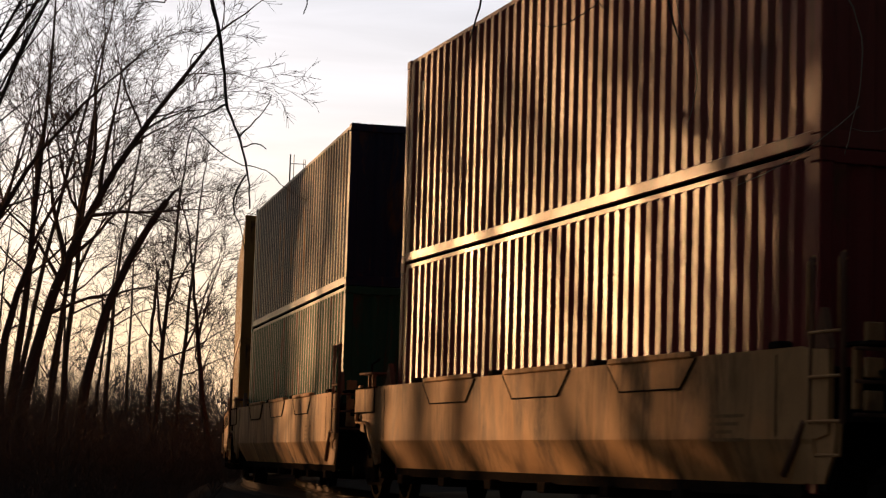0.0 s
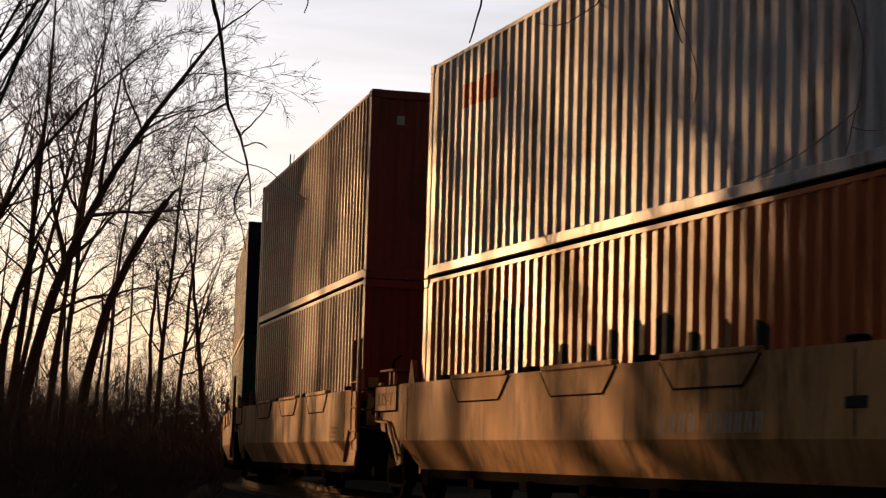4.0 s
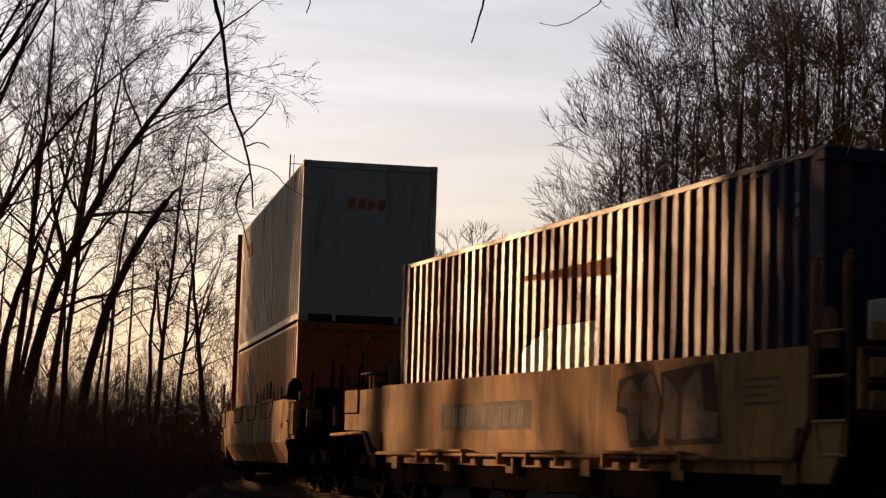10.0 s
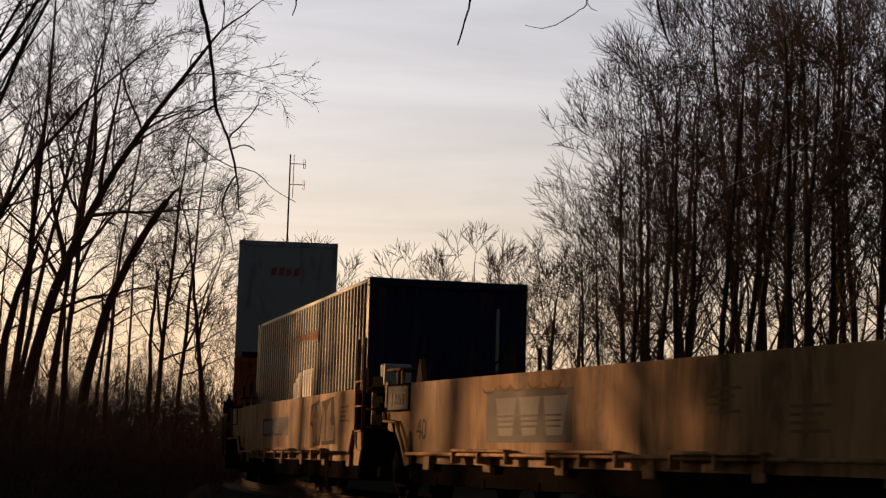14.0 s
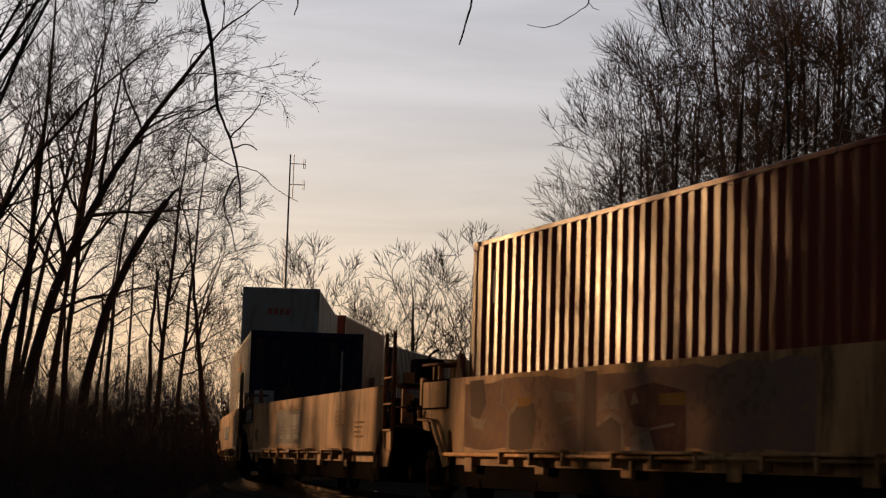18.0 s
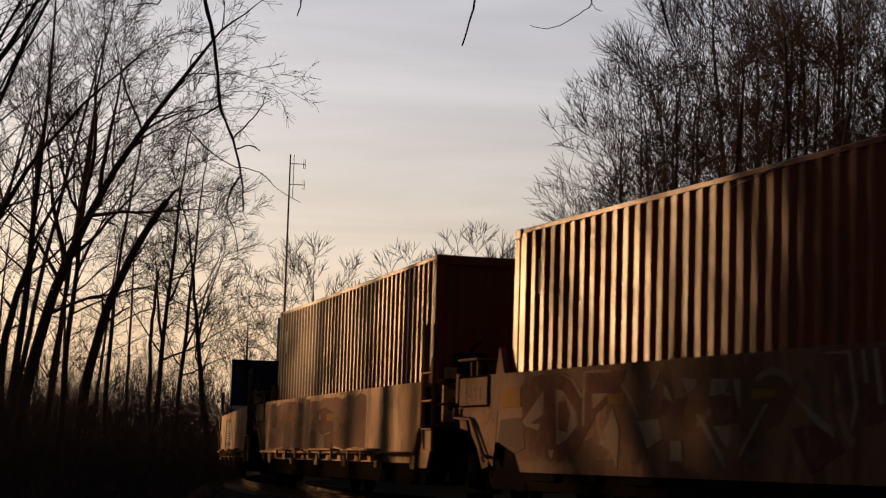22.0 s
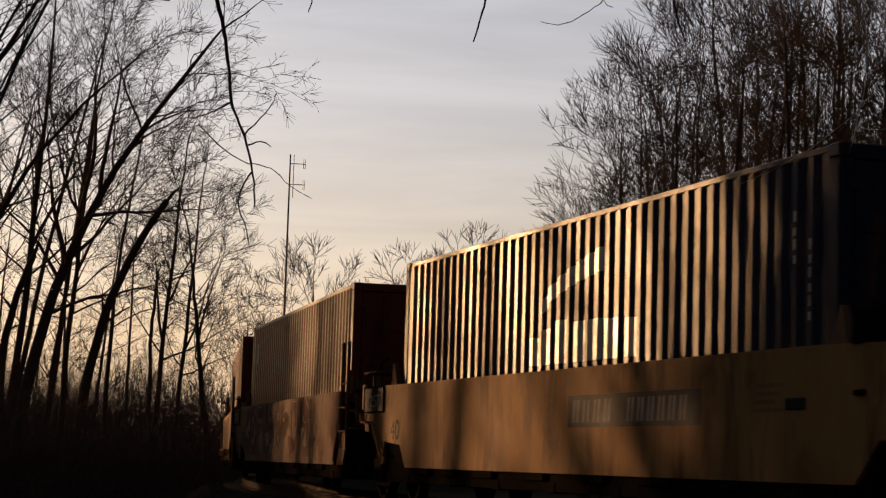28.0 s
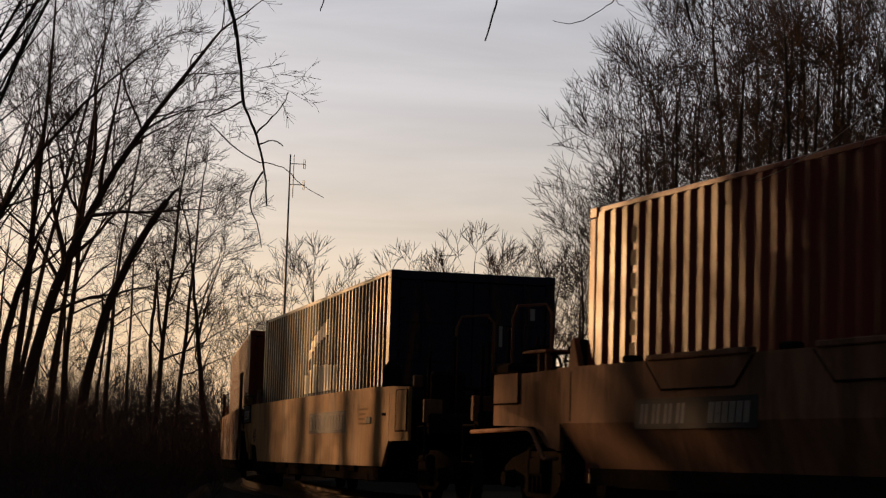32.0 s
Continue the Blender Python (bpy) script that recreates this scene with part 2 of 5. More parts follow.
    def data(self, name, mat, smooth=False, fix=True):
        me = bpy.data.meshes.new(name)
        me.from_pydata(self.v, [], self.f)
        if fix:
            bm = bmesh.new()
            bm.from_mesh(me)
            bmesh.ops.recalc_face_normals(bm, faces=bm.faces)
            bm.to_mesh(me)
            bm.free()
        if smooth:
            me.shade_smooth()
        me.materials.append(mat)
        return me


def part(name, shape, mat, parent, label="", at=None, smooth=False, fix=True):
    """Links a shape (or a mesh made before) as one mesh object under a thing or a part."""
    me = shape.data(name, mat, smooth, fix) if isinstance(shape, Mesh) else shape
    ob = new(name, me)
    ob.parent = parent
    if at is not None:
        ob.matrix_basis = at
    if label:
        ob["label"] = label
    return ob


def thing(name, label, category, group="", kind="", at=None):
    ob = new(name)
    ob.empty_display_size = 0.2
    tagged(ob, label, category, group, kind)
    if at is not None:
        ob.matrix_basis = at
    return ob


MOVING = []          # (thing, middle s at the start, height above the rail) of all that rolls


def rolls(ob, s, z=0.0, span=6.1):
    MOVING.append((ob, s, z, span))
    return ob


def on_track(s, z=0.0, span=6.1):
    a, b = track(s - span), track(s + span)
    h = math.atan2(b[0] - a[0], b[1] - a[1])
    return pose((a[0] + b[0]) / 2, (a[1] + b[1]) / 2, (a[2] + b[2]) / 2, math.degrees(math.atan(GRADE)), 0, -math.degrees(h)) @ Matrix.Translation((0, 0, z))


# ---- the ground and the track ----
def make_ground():
    xs = [-3000, -800, -300, -120] + list(range(-60, 61, 6)) + [120, 300, 800, 3000]
    ys = [-3000, -800, -250, -120] + list(range(-60, 121, 6)) + [150, 200, 260, 400, 900, 3000]
    me = Mesh()
    for y in ys:
        for x in xs:
            inside = abs(x) <= 60 and -60 <= y <= 120
            bump = 0.12 * noise.noise((x * 0.13, y * 0.13, 0)) if inside else 0
            me.v.append((x, y, ground_z(x, y) - 0.08 + bump))
    w = len(xs)
    for j in range(len(ys) - 1):
        for i in range(w - 1):
            me.f.append((j * w + i, j * w + i + 1, (j + 1) * w + i + 1, (j + 1) * w + i))
    return tagged(new("ground", me.data("ground", M_GROUND, smooth=True)), "dark leaf-littered ground beside the railway in dusk shade", "ground", kind="structure")


def along(profile, s0, s1, step, name, mat):
    """A strip with a cross-section of (offset to the right, height) laid along the track."""
    me = Mesh()
    n = len(profile)
    count = int((s1 - s0) / step) + 1
    for k in range(count):
        x, y, z, h = track(s0 + k * step)
        for a, b in profile:
            me.v.append((x + a * math.cos(h), y - a * math.sin(h), z + b))
    for k in range(count - 1):
        for i in range(n):
            j = (i + 1) % n
            me.f.append((k * n + i, k * n + j, (k + 1) * n + j, (k + 1) * n + i))
    return me


make_ground()
bed = new("ballast_bed", along([(-2.9, -0.85), (-1.75, -0.18), (1.75, -0.18), (2.9, -0.85), (2.9, -1.3), (-2.9, -1.3)], -112, 200, 1.0, "ballast_bed", M_BALLAST).data("ballast_bed", M_BALLAST))
tagged(bed, "grey crushed-stone ballast bed with sloping shoulders under the track", "ballast", kind="structure")
RAIL = [(-0.075, -0.185), (-0.075, -0.165), (-0.012, -0.14), (-0.012, -0.045), (-0.037, -0.03), (-0.037, -0.004), (-0.028, 0.0),
        (0.028, 0.0), (0.037, -0.004), (0.037, -0.03), (0.012, -0.045), (0.012, -0.14), (0.075, -0.165), (0.075, -0.185)]
permanent_way = thing("railway_track", "curved railway track of worn steel rails on dark wooden ties", "railway track", kind="structure")
for off in (-0.754, 0.754):
    me = along([(a + off, b) for a, b in RAIL], -112, 200, 1.0, "rail", M_RAIL).data("rail", M_RAIL)
    part("rail", me, M_RAIL, permanent_way, "worn steel rail with a bright head")


# ---- containers ----
CL, CW = 12.192, 2.438


def corrugated(length, height, depth=0.036, pitch=0.278):
    """An upright corrugated steel sheet: outer face at x = 0, folds towards +x, along y, from z = 0."""
    me = Mesh()
    line = []
    n = int(length / pitch)
    start = -n * pitch / 2
    line.append((-length / 2, 0.0))
    for k in range(n):
        y = start + k * pitch
        line += [(y + 0.013, 0.0), (y + 0.078, depth), (y + 0.150, depth), (y + 0.215, 0.0)]
    line.append((length / 2, 0.0))
    for x_off in (0.0, 0.003):
        i = len(me.v)
        for y, x in line:
            me.v += [(x + x_off, y, 0.0), (x + x_off, y, height)]
        for k in range(len(line) - 1):
            q = (i + 2 * k, i + 2 * k + 2, i + 2 * k + 3, i + 2 * k + 1)
            me.f.append(q if x_off else tuple(reversed(q)))
    return me


def casting():
    """A corner casting: a chamfered steel block with a recessed oval slot in its outer face."""
    me = Mesh().box(-0.081, -0.089, 0, 0.081, 0.089, 0.118, 0.01)
    slot = [(0.045 * math.cos(a) * 0.9, 0.059 + 0.032 * math.sin(a)) for a in [k * math.pi / 5 for k in range(10)]]
    me.prism(slot, "x", -0.0835, -0.0815)
    return me


SHAPES = {}


def container(label, s, z, height, mat, end="plain", group="freight containers"):
    """A forty-foot freight container on the train; its base is at height z above the rail."""
    c = thing("freight_container", label, "container", group)
    rail, post = 0.06, 0.15
    hw, hl = CW / 2, CL / 2
    for side in (-1, 1):
        flip = Matrix.Translation((side * (hw - 0.012), 0, 0.15)) @ Matrix.Diagonal((-side, 1, 1, 1))
        key = ("side", height)
        if key not in SHAPES:
            SHAPES[key] = corrugated(CL - 2 * post + 0.02, height - 0.15 - rail)
        ob = part("side_panel", SHAPES[key].data("side_panel", mat, fix=False), mat, c)
        ob.matrix_basis = flip
        part("top_rail", Mesh().box(side * (hw - 0.02), -hl + post, height - rail, side * (hw - 0.06), hl - post, height - 0.004, 0.006), mat, c)
        low = Mesh().box(side * hw, -hl + post, 0.035, side * (hw - 0.05), hl - post, 0.158, 0.008)
        part("bottom_rail", low, mat, c)
        for e in (-1, 1):
            part("corner_post", Mesh().box(side * hw, e * hl, 0.118, side * (hw - 0.13), e * (hl - post), height - 0.118, 0.012), mat, c)
            for zc in (0.0, height - 0.118):
                part("corner_casting", casting(), mat, c, at=Matrix.Translation((side * (hw - 0.078), e * (hl - 0.086), zc)) @ Matrix.Diagonal((-side * -1, 1, 1, 1)))
    roof = Mesh()
    ribs = 38
    for k in range(ribs):
        y0 = -hl + post + k * (CL - 2 * post) / ribs
        w = (CL - 2 * post) / ribs
        roof.prism([(y0, 0), (y0 + w, 0), (y0 + w, 0.01), (y0 + w * 0.7, 0.022), (y0 + w * 0.3, 0.022), (y0, 0.01)], "x", -hw + 0.06, hw - 0.06)
    part("roof", roof, mat, c, at=Matrix.Translation((0, 0, height - 0.05)))
    part("floor", Mesh().box(-hw + 0.05, -hl + 0.1, 0.03, hw - 0.05, hl - 0.1, 0.15), M_STEEL, c)
    for e in (-1, 1):
        part("end_header", Mesh().box(-hw + 0.13, e * hl, height - 0.13, hw - 0.13, e * (hl - 0.1), height - 0.005, 0.008), mat, c)
        part("end_sill", Mesh().box(-hw + 0.13, e * hl, 0.005, hw - 0.13, e * (hl - 0.1), 0.16, 0.008), mat, c)
        if e == -1 and end == "doors":
            for sd in (-1, 1):
                d = part("door", Mesh().box(sd * 0.006, -hl + 0.02, 0.17, sd * (hw - 0.14), -hl + 0.07, height - 0.14, 0.008), mat, c)
                ribz = Mesh()
                for zz in (0.5, 1.05, 1.6, 2.15):
                    ribz.box(sd * 0.06, -hl + 0.008, zz, sd * (hw - 0.2), -hl + 0.025, zz + 0.24, 0.01)
                part("door_panel_ribs", ribz, mat, d)
                for xr in (0.25, 0.75):
                    part("locking_rod", Mesh().tube([(sd * xr, -hl - 0.018, 0.1), (sd * xr, -hl - 0.018, height - 0.08)], 0.017, 8), mat, d)
                    part("rod_handle", Mesh().box(sd * (xr - 0.24), -hl - 0.04, 1.12, sd * xr, -hl - 0.026, 1.16, 0.004), mat, d)
                for zz in (0.3, 1.0, 1.75, height - 0.4):
                    part("hinge", Mesh().box(sd * (hw - 0.2), -hl - 0.012, zz, sd * (hw - 0.1), -hl + 0.018, zz + 0.11, 0.006), mat, d)
        elif e == -1 and end == "smooth":
            part("end_wall", Mesh().box(-hw + 0.13, -hl + 0.02, 0.15, hw - 0.13, -hl + 0.06, height - 0.12, 0.006), M_GREYEND, c)
        else:
            key = ("end", height)
            if key not in SHAPES:
                SHAPES[key] = corrugated(CW - 0.24, height - 0.27, depth=0.04, pitch=0.25)
            ob = part("end_wall", SHAPES[key].data("end_wall", mat, fix=False), mat, c)
            ob.matrix_basis = Matrix.Translation((0, e * (hl - 0.02), 0.15)) @ pose(0, 0, 0, 0, 0, 90 if e == -1 else -90)
    c["mid"] = s
    return rolls(c, s, z)


HC, STD = 2.896, 2.591
P_, O_, S_, B_, X_, C_, D_, E_, G_ = 40.54, 24.84, 9.32, -10.84, -26.47, -42.14, -57.40, -72.76, -92.70
Q_, R_, T_ = 56.2, 71.9, 91.5
containers = {}
for key, label, s, z, h, mat, end in (
        ("t1", "maroon corrugated steel container at the bottom of a stack", T_, 0.41, HC, M_MAROON, "plain"),
        ("t2", "brown corrugated steel container on top of a stack", T_, 0.41 + HC, HC, M_BROWN, "plain"),
        ("r1", "brown corrugated steel container at the bottom of a stack", R_, 0.41, HC, M_BROWN, "plain"),
        ("r2", "dark maroon corrugated steel container on top of a stack", R_, 0.41 + HC, STD, M_MAROON, "plain"),
        ("q1", "amber corrugated steel container at the bottom of a stack", Q_, 0.41, HC, M_AMBER, "plain"),
        ("q2", "amber corrugated steel container on top of a stack", Q_, 0.41 + HC, HC, M_AMBER, "plain"),
        ("p1", "dark green corrugated steel container under a navy one", P_, 0.41, HC, M_GREEN, "plain"),
        ("p2", "navy corrugated steel container on top of a green one", P_, 0.41 + HC, STD, M_NAVY, "plain"),
        ("o1", "faded maroon corrugated steel container at the bottom of a stack", O_, 0.41, HC, M_MAROON, "plain"),
        ("o2", "faded brown corrugated steel container on top of a stack", O_, 0.41 + HC, HC, M_RUSTY, "plain"),
        ("s1", "orange corrugated steel container with painted shadow patches low down and blue emblem", S_, 0.42, STD, M_ORANGE, "plain"),
        ("s2", "pale grey container with red emblem on top of an orange one", S_, 0.43 + STD, HC, M_SILVER, "smooth"),
        ("b", "dark blue corrugated container with white and orange emblem", B_, 0.41, HC, M_BLUE, "plain"),
        ("c", "brown corrugated steel container riding alone in its well", C_, 0.41, HC, M_BROWN, "plain"),
        ("d", "brown corrugated steel container with locked end doors", D_, 0.41, HC, M_BROWN, "doors"),
        ("e", "navy corrugated container with large white sweeping emblem", E_, 0.41, HC, M_NAVY, "doors"),
        ("g", "dark red-brown corrugated container with white upright lettering", G_, 0.41, HC, M_OXIDE, "plain")):
    containers[key] = container(label, s, z, h, mat, end)


# ---- well cars ----
def well(label, s, style, mat, plate="bare", ladder=True, fold=0.86, near_end=False, far_end=False):
    """One unit of an articulated well car: two deep side walls, floor ribs, end bulkheads and arms reaching to the bogies."""
    w = thing("well_car", label, "freight wagon", "well car units of the train")
    for side in (-1, 1):
        x = 1.40 * side
        inner = x - side * 0.05
        lo, hi = min(x, inner), max(x, inner)
        if style == "crease":
            up = Mesh().prism([(-6.6, fold + 0.04), (-6.4, fold), (6.55, fold), (6.75, fold + 0.1), (6.9, 1.24), (6.9, 1.6), (6.5, 1.6), (6.45, 1.62), (-6.12, 1.62), (-6.17, 1.6), (-6.6, 1.58)], "x", lo, hi)
            wall = part("side_wall", up, mat, w)
            if fold > 1:
                part("end_side_wall", Mesh().prism([(6.9, fold), (7.6, fold + 0.1), (7.95, 1.2), (7.95, 1.42), (6.9, 1.5)], "x", lo, hi), mat, w)
            low = Mesh()
            a, b = (-6.35, 6.5), (-5.9, 5.9)
            foot = 0.48 if fold < 1 else 0.56
            part("lower_lip", Mesh().box(x - side * 0.145, -5.9, 0.38, x - side * 0.169, 5.9, foot + 0.01), M_STEEL, w)
            pts = [(x, a[0], fold + 0.005), (x, a[1], fold + 0.005), (x - side * 0.17, b[1], foot), (x - side * 0.17, b[0], foot)]
            back = [(q[0] - side * 0.04, q[1], q[2]) for q in pts]
            low.v += pts + back
            low.f += [(0, 1, 2, 3), (7, 6, 5, 4), (0, 4, 5, 1), (1, 5, 6, 2), (2, 6, 7, 3), (3, 7, 4, 0)]
            part("lower_side_wall", low, mat, w)
            for yc in (3.25, 0.12, -3.05):
                ol = [(yc - 1.05, 1.6), (yc + 1.05, 1.6), (yc + 0.72, 1.33), (yc - 0.72, 1.33)]
                hatch = part("sill_gusset", Mesh().prism(ol, "x", x, x + side * 0.012), mat, wall)
                groove = Mesh()
                for a, b in ((1, 2), (2, 3), (3, 0)):
                    groove.tube([(x + side * 0.011, *ol[a]), (x + side * 0.011, *ol[b])], 0.009, 6)
                part("gusset_edge", groove, M_STEEL, hatch)
                part("gusset_lid", Mesh().box(x - side * 0.06, yc - 1.0, 1.61, x + side * 0.035, yc + 1.0, 1.67, 0.012), mat, hatch)
            for yc in (-5.6, -1.5, 1.7, 4.8):
                part("stacking_lug", Mesh().box(x - side * 0.16, yc - 0.1, 1.615, x - side * 0.01, yc + 0.1, 1.69, 0.02), M_STEEL, wall)
            for yc in (6.1, -5.7):
                part("weld_seam", Mesh().box(x, yc - 0.008, fold + 0.02, x + side * 0.004, yc + 0.008, 1.57), M_STEEL, wall)
        else:
            bottom = 0.70 if style == "rail" else 0.50
            cut = 0.25 if style == "rail" else 0.3
            reach = 1.3 if style == "deep" else 0.25
            ol = [(-6.17 + reach, bottom), (6.35 - reach * 0.8, bottom), (6.35 - reach * 0.6, bottom + cut), (6.35, bottom + cut + 0.05), (6.35, 1.62), (-6.17, 1.62), (-6.17, bottom + cut), (-6.17 + reach * 0.8, bottom + cut)]
            if style == "deep":
                tail = -7.1 if near_end else -6.17
                ol = [(tail + 0.4, bottom)] + ol[1:5] + [(-6.17, 1.62), (tail - 0.001, 1.6), (tail, bottom + 0.36)]
            wall = part("side_wall", Mesh().prism(ol, "x", lo, hi), mat, w)
            if style == "rail":
                part("sill_ledge", Mesh().box(x - side * 0.03, -5.9, 0.56, x - side * 0.10, 6.1, 0.705), mat, w)
                part("grab_rail", Mesh().tube([(x + side * 0.07, -5.95, 0.685), (x + side * 0.07, 6.25, 0.685)], 0.022, 8), mat, w, smooth=True)
                for k, yc in enumerate((3.3, 0.15, -3.0)):
                    step = part("side_step", Mesh().box(x + side * 0.02, yc - 0.93, 0.715, x + side * 0.13, yc + 0.93, 0.75, 0.008), mat, w)
                    for yy in (-0.93, 0.0, 0.93):
                        part("step_bracket", Mesh().box(x + side * 0.01, yc + yy - 0.03, 0.58, x + side * 0.12, yc + yy + 0.03, 0.72, 0.008), mat, step)
                for yc in (-5.9, -3.7, -1.4, 0.9, 3.2, 5.5):
                    part("foot_bracket", Mesh().box(x + side * 0.005, yc - 0.13, 0.48, x + side * 0.03, yc + 0.13, 0.67, 0.01), mat, w)
            else:
                for yc in (-4.3, -2.8, -1.2, 0.5, 2.2, 3.6, 4.7):
                    part("foot_bracket", Mesh().box(x - side * 0.045, yc - 0.35, 0.41, x - side * 0.01, yc + 0.35, 0.502, 0.01), M_STEEL, w)
        # dark sheet added behind the wall so its openings look shaded
        if style != "crease":
            part("shade_backing", Mesh().box(x - side * 0.06, -6.3, 0.3, x - side * 0.095, 6.3, 1.0), M_STEEL, w)
        part("top_chord", Mesh().box(x - side * 0.15, -6.15, 1.565, x - side * 0.052, 6.3, 1.615, 0.008), mat, w)
        for e in (-1, 1):
            gm = Mesh().prism([(e * 6.12, 1.6), (e * 6.42, 1.6), (e * 6.31, 1.93), (e * 6.28, 1.94)], "x", side * 1.235, side * 1.30)
            part("corner_guide", gm, M_WELL2, w, "upright wedge guiding the container")
        # number plate at the leading corner, on a gusset that sweeps down to the sill
        y0, y1 = (6.56, 7.6) if style == "crease" else (6.36, 7.34)
        if far_end:
            part("end_side_wall", Mesh().prism([(6.36, 0.74), (6.7, 0.78), (7.05, 1.0), (8.25, 1.02), (8.25, 1.58), (6.36, 1.6)], "x", lo + 0.004 * (side > 0), hi - 0.004 * (side > 0)), mat, w)
            y0, y1 = 7.5, 8.25
            part("grab_pipe", Mesh().tube([(x + side * 0.05, 8.8, 0.95), (x + side * 0.05, 7.15, 0.98), (x + side * 0.05, 7.0, 0.95), (x + side * 0.05, 6.66, 0.66), (x + side * 0.05, 6.3, 0.66)], 0.024, 8), mat, w, smooth=True)
        else:
            part("end_gusset", Mesh().prism([(6.36, 0.55), (6.55, 0.52), (6.75, 0.78), (7.0, 0.96), (7.34, 1.0), (7.4, 1.25), (6.36, 1.26)], "x", inner, x - side * 0.012), mat, w)
        pm = M_PLATE if plate == "grey" else mat
        np_ = part("number_plate", Mesh().box(x + side * 0.014, y0, 1.26, x - side * 0.03, y1, 1.60, 0.012), pm, w)
        edge = Mesh().tube([(x + side * 0.016, y0, 1.26), (x + side * 0.016, y0, 1.61), (x + side * 0.016, y1, 1.61), (x + side * 0.016, y1, 1.26), (x + side * 0.016, y0, 1.26)], 0.009, 6)
        part("plate_edge", edge, M_STEEL, np_)
        if not far_end:
            part("grab_pipe", Mesh().tube([(x + side * 0.03, 7.42, 1.25), (x + side * 0.03, 7.42, 1.13), (x + side * 0.03, 6.9, 1.11), (x + side * 0.03, 6.8, 1.06), (x + side * 0.03, 6.42, 0.68), (x + side * 0.03, 6.25, 0.66)], 0.022, 8), mat, w, smooth=True)
            part("grab_pipe", Mesh().tube([(x + side * 0.03, 6.98, 1.1), (x + side * 0.03, 6.92, 0.98), (x + side * 0.03, 6.62, 0.62)], 0.018, 8), M_STEEL, w, smooth=True)
            part("plate_bracket", Mesh().box(x, 7.38, 1.3, x - side * 0.05, 7.5, 1.66, 0.01), mat, w)
        bench = part("step_bench", Mesh().box(x + side * 0.02, 6.75, 1.80, x - side * 0.35, 7.38, 1.835, 0.008), M_WELL2, w, "worn steel step")
        for yy in (6.8, 7.0):
            part("bench_leg", Mesh().box(x - side * 0.02, yy, 1.58, x - side * 0.07, yy + 0.05, 1.8, 0.006), mat, bench)
        if near_end:
            zb = fold if style == "crease" else 0.8
            y_in, y_out = (-7.1, -8.32) if style == "deep" else (-6.15, -7.67)
            part("end_side_wall", Mesh().prism([(y_out, zb + 0.05), (y_in, zb + 0.05), (y_in, 1.6), (y_out, 1.56)], "x", lo + 0.004, hi - 0.004), mat, w)
            locker = part("locker_door", Mesh().box(x + side * 0.014, y_out + 0.72, 0.98, x - side * 0.02, y_out + 0.05, 1.53, 0.01), mat, w)
            rim = Mesh().tube([(x + side * 0.012, y_out + a, b) for a, b in ((0.72, 0.98), (0.72, 1.53), (0.05, 1.53), (0.05, 0.98), (0.72, 0.98))], 0.008, 6)
            part("locker_rim", rim, M_STEEL, locker)
            part("latch", Mesh().box(x + side * 0.03, -6.72, 1.2, x, -6.88, 1.24, 0.006), M_STEEL, locker)
            part("twist_lock", Mesh().tube([(x - side * 0.1, -6.75, 1.6), (x - side * 0.1, -6.75, 1.86), (x - side * 0.1, -6.7, 1.95)], [0.14, 0.13, 0.05], 10), M_STEEL, w)
            part("reflector_block", Mesh().box(x + side * 0.012, -5.55, 1.1, x - side * 0.01, -5.9, 1.2, 0.01), M_BLACKP, w, "small black reflector block")
            part("corner_pin", Mesh().box(x - side * 0.08, y_out + 0.17, 1.55, x - side * 0.2, y_out + 0.05, 1.72, 0.015), M_WELL2, w)
        # ladder at the trailing corner, on both sides
        if ladder:
            for yy in (-6.3, -6.82):
                bar = part("ladder_rail", Mesh().tube([(x - side * 0.01, yy, 0.98), (x - side * 0.01, yy, 2.2), (x - side * 0.01, yy, 2.34)], [0.026, 0.026, 0.03], 8), M_WELL2, w, smooth=True)
                part("hand_hold", Mesh().tube([(x - side * 0.02, yy + 0.09, 1.75), (x - side * 0.02, yy + 0.09, 2.3), (x - side * 0.02, yy, 2.35), (x - side * 0.02, yy - 0.02, 2.28)], 0.013, 6), mat, bar, smooth=True)
            part("corner_foot", Mesh().prism([(-6.17, 1.0), (-6.72, 1.0), (-6.66, 0.74), (-6.5, 0.5), (-5.95, 0.5)], "x", inner, x - side * 0.02), mat, w)
            part("foot_brace", Mesh().tube([(x, -6.2, 1.0), (x + side * 0.01, -6.0, 0.72), (x, -5.85, 0.56)], 0.03, 8), M_WELL2, w)
            for k in range(3):
                part("end_rung", Mesh().tube([(x - side * 0.02, -7.0, 1.05 + 0.26 * k), (x - side * 0.42, -7.0, 1.05 + 0.26 * k)], 0.016, 6), M_WELL2, w)
            for zz in (1.08, 1.34, 1.62):
                part("end_tread", Mesh().box(x - side * 0.1, -6.98, zz, x - side * 0.25, -7.04, zz + 0.16, 0.008), mat, w)
            for k in (0, 1, 2):
                part("ladder_rung", Mesh().tube([(x + side * 0.012, -6.3, 1.0 + 0.36 * k), (x + side * 0.012, -6.82, 1.0 + 0.36 * k)], 0.014, 6), mat, w)
            part("sill_step", Mesh().tube([(x, -6.3, 0.98), (x - side * 0.02, -6.36, 0.73), (x - side * 0.02, -6.76, 0.73), (x, -6.82, 0.98)], 0.016, 6), mat, w)
    for k in range(7):
        y = -5.4 + k * 1.8
        part("floor_beam", Mesh().box(-1.35, y - 0.12, 0.28, 1.35, y + 0.12, 0.40, 0.01), M_STEEL, w)
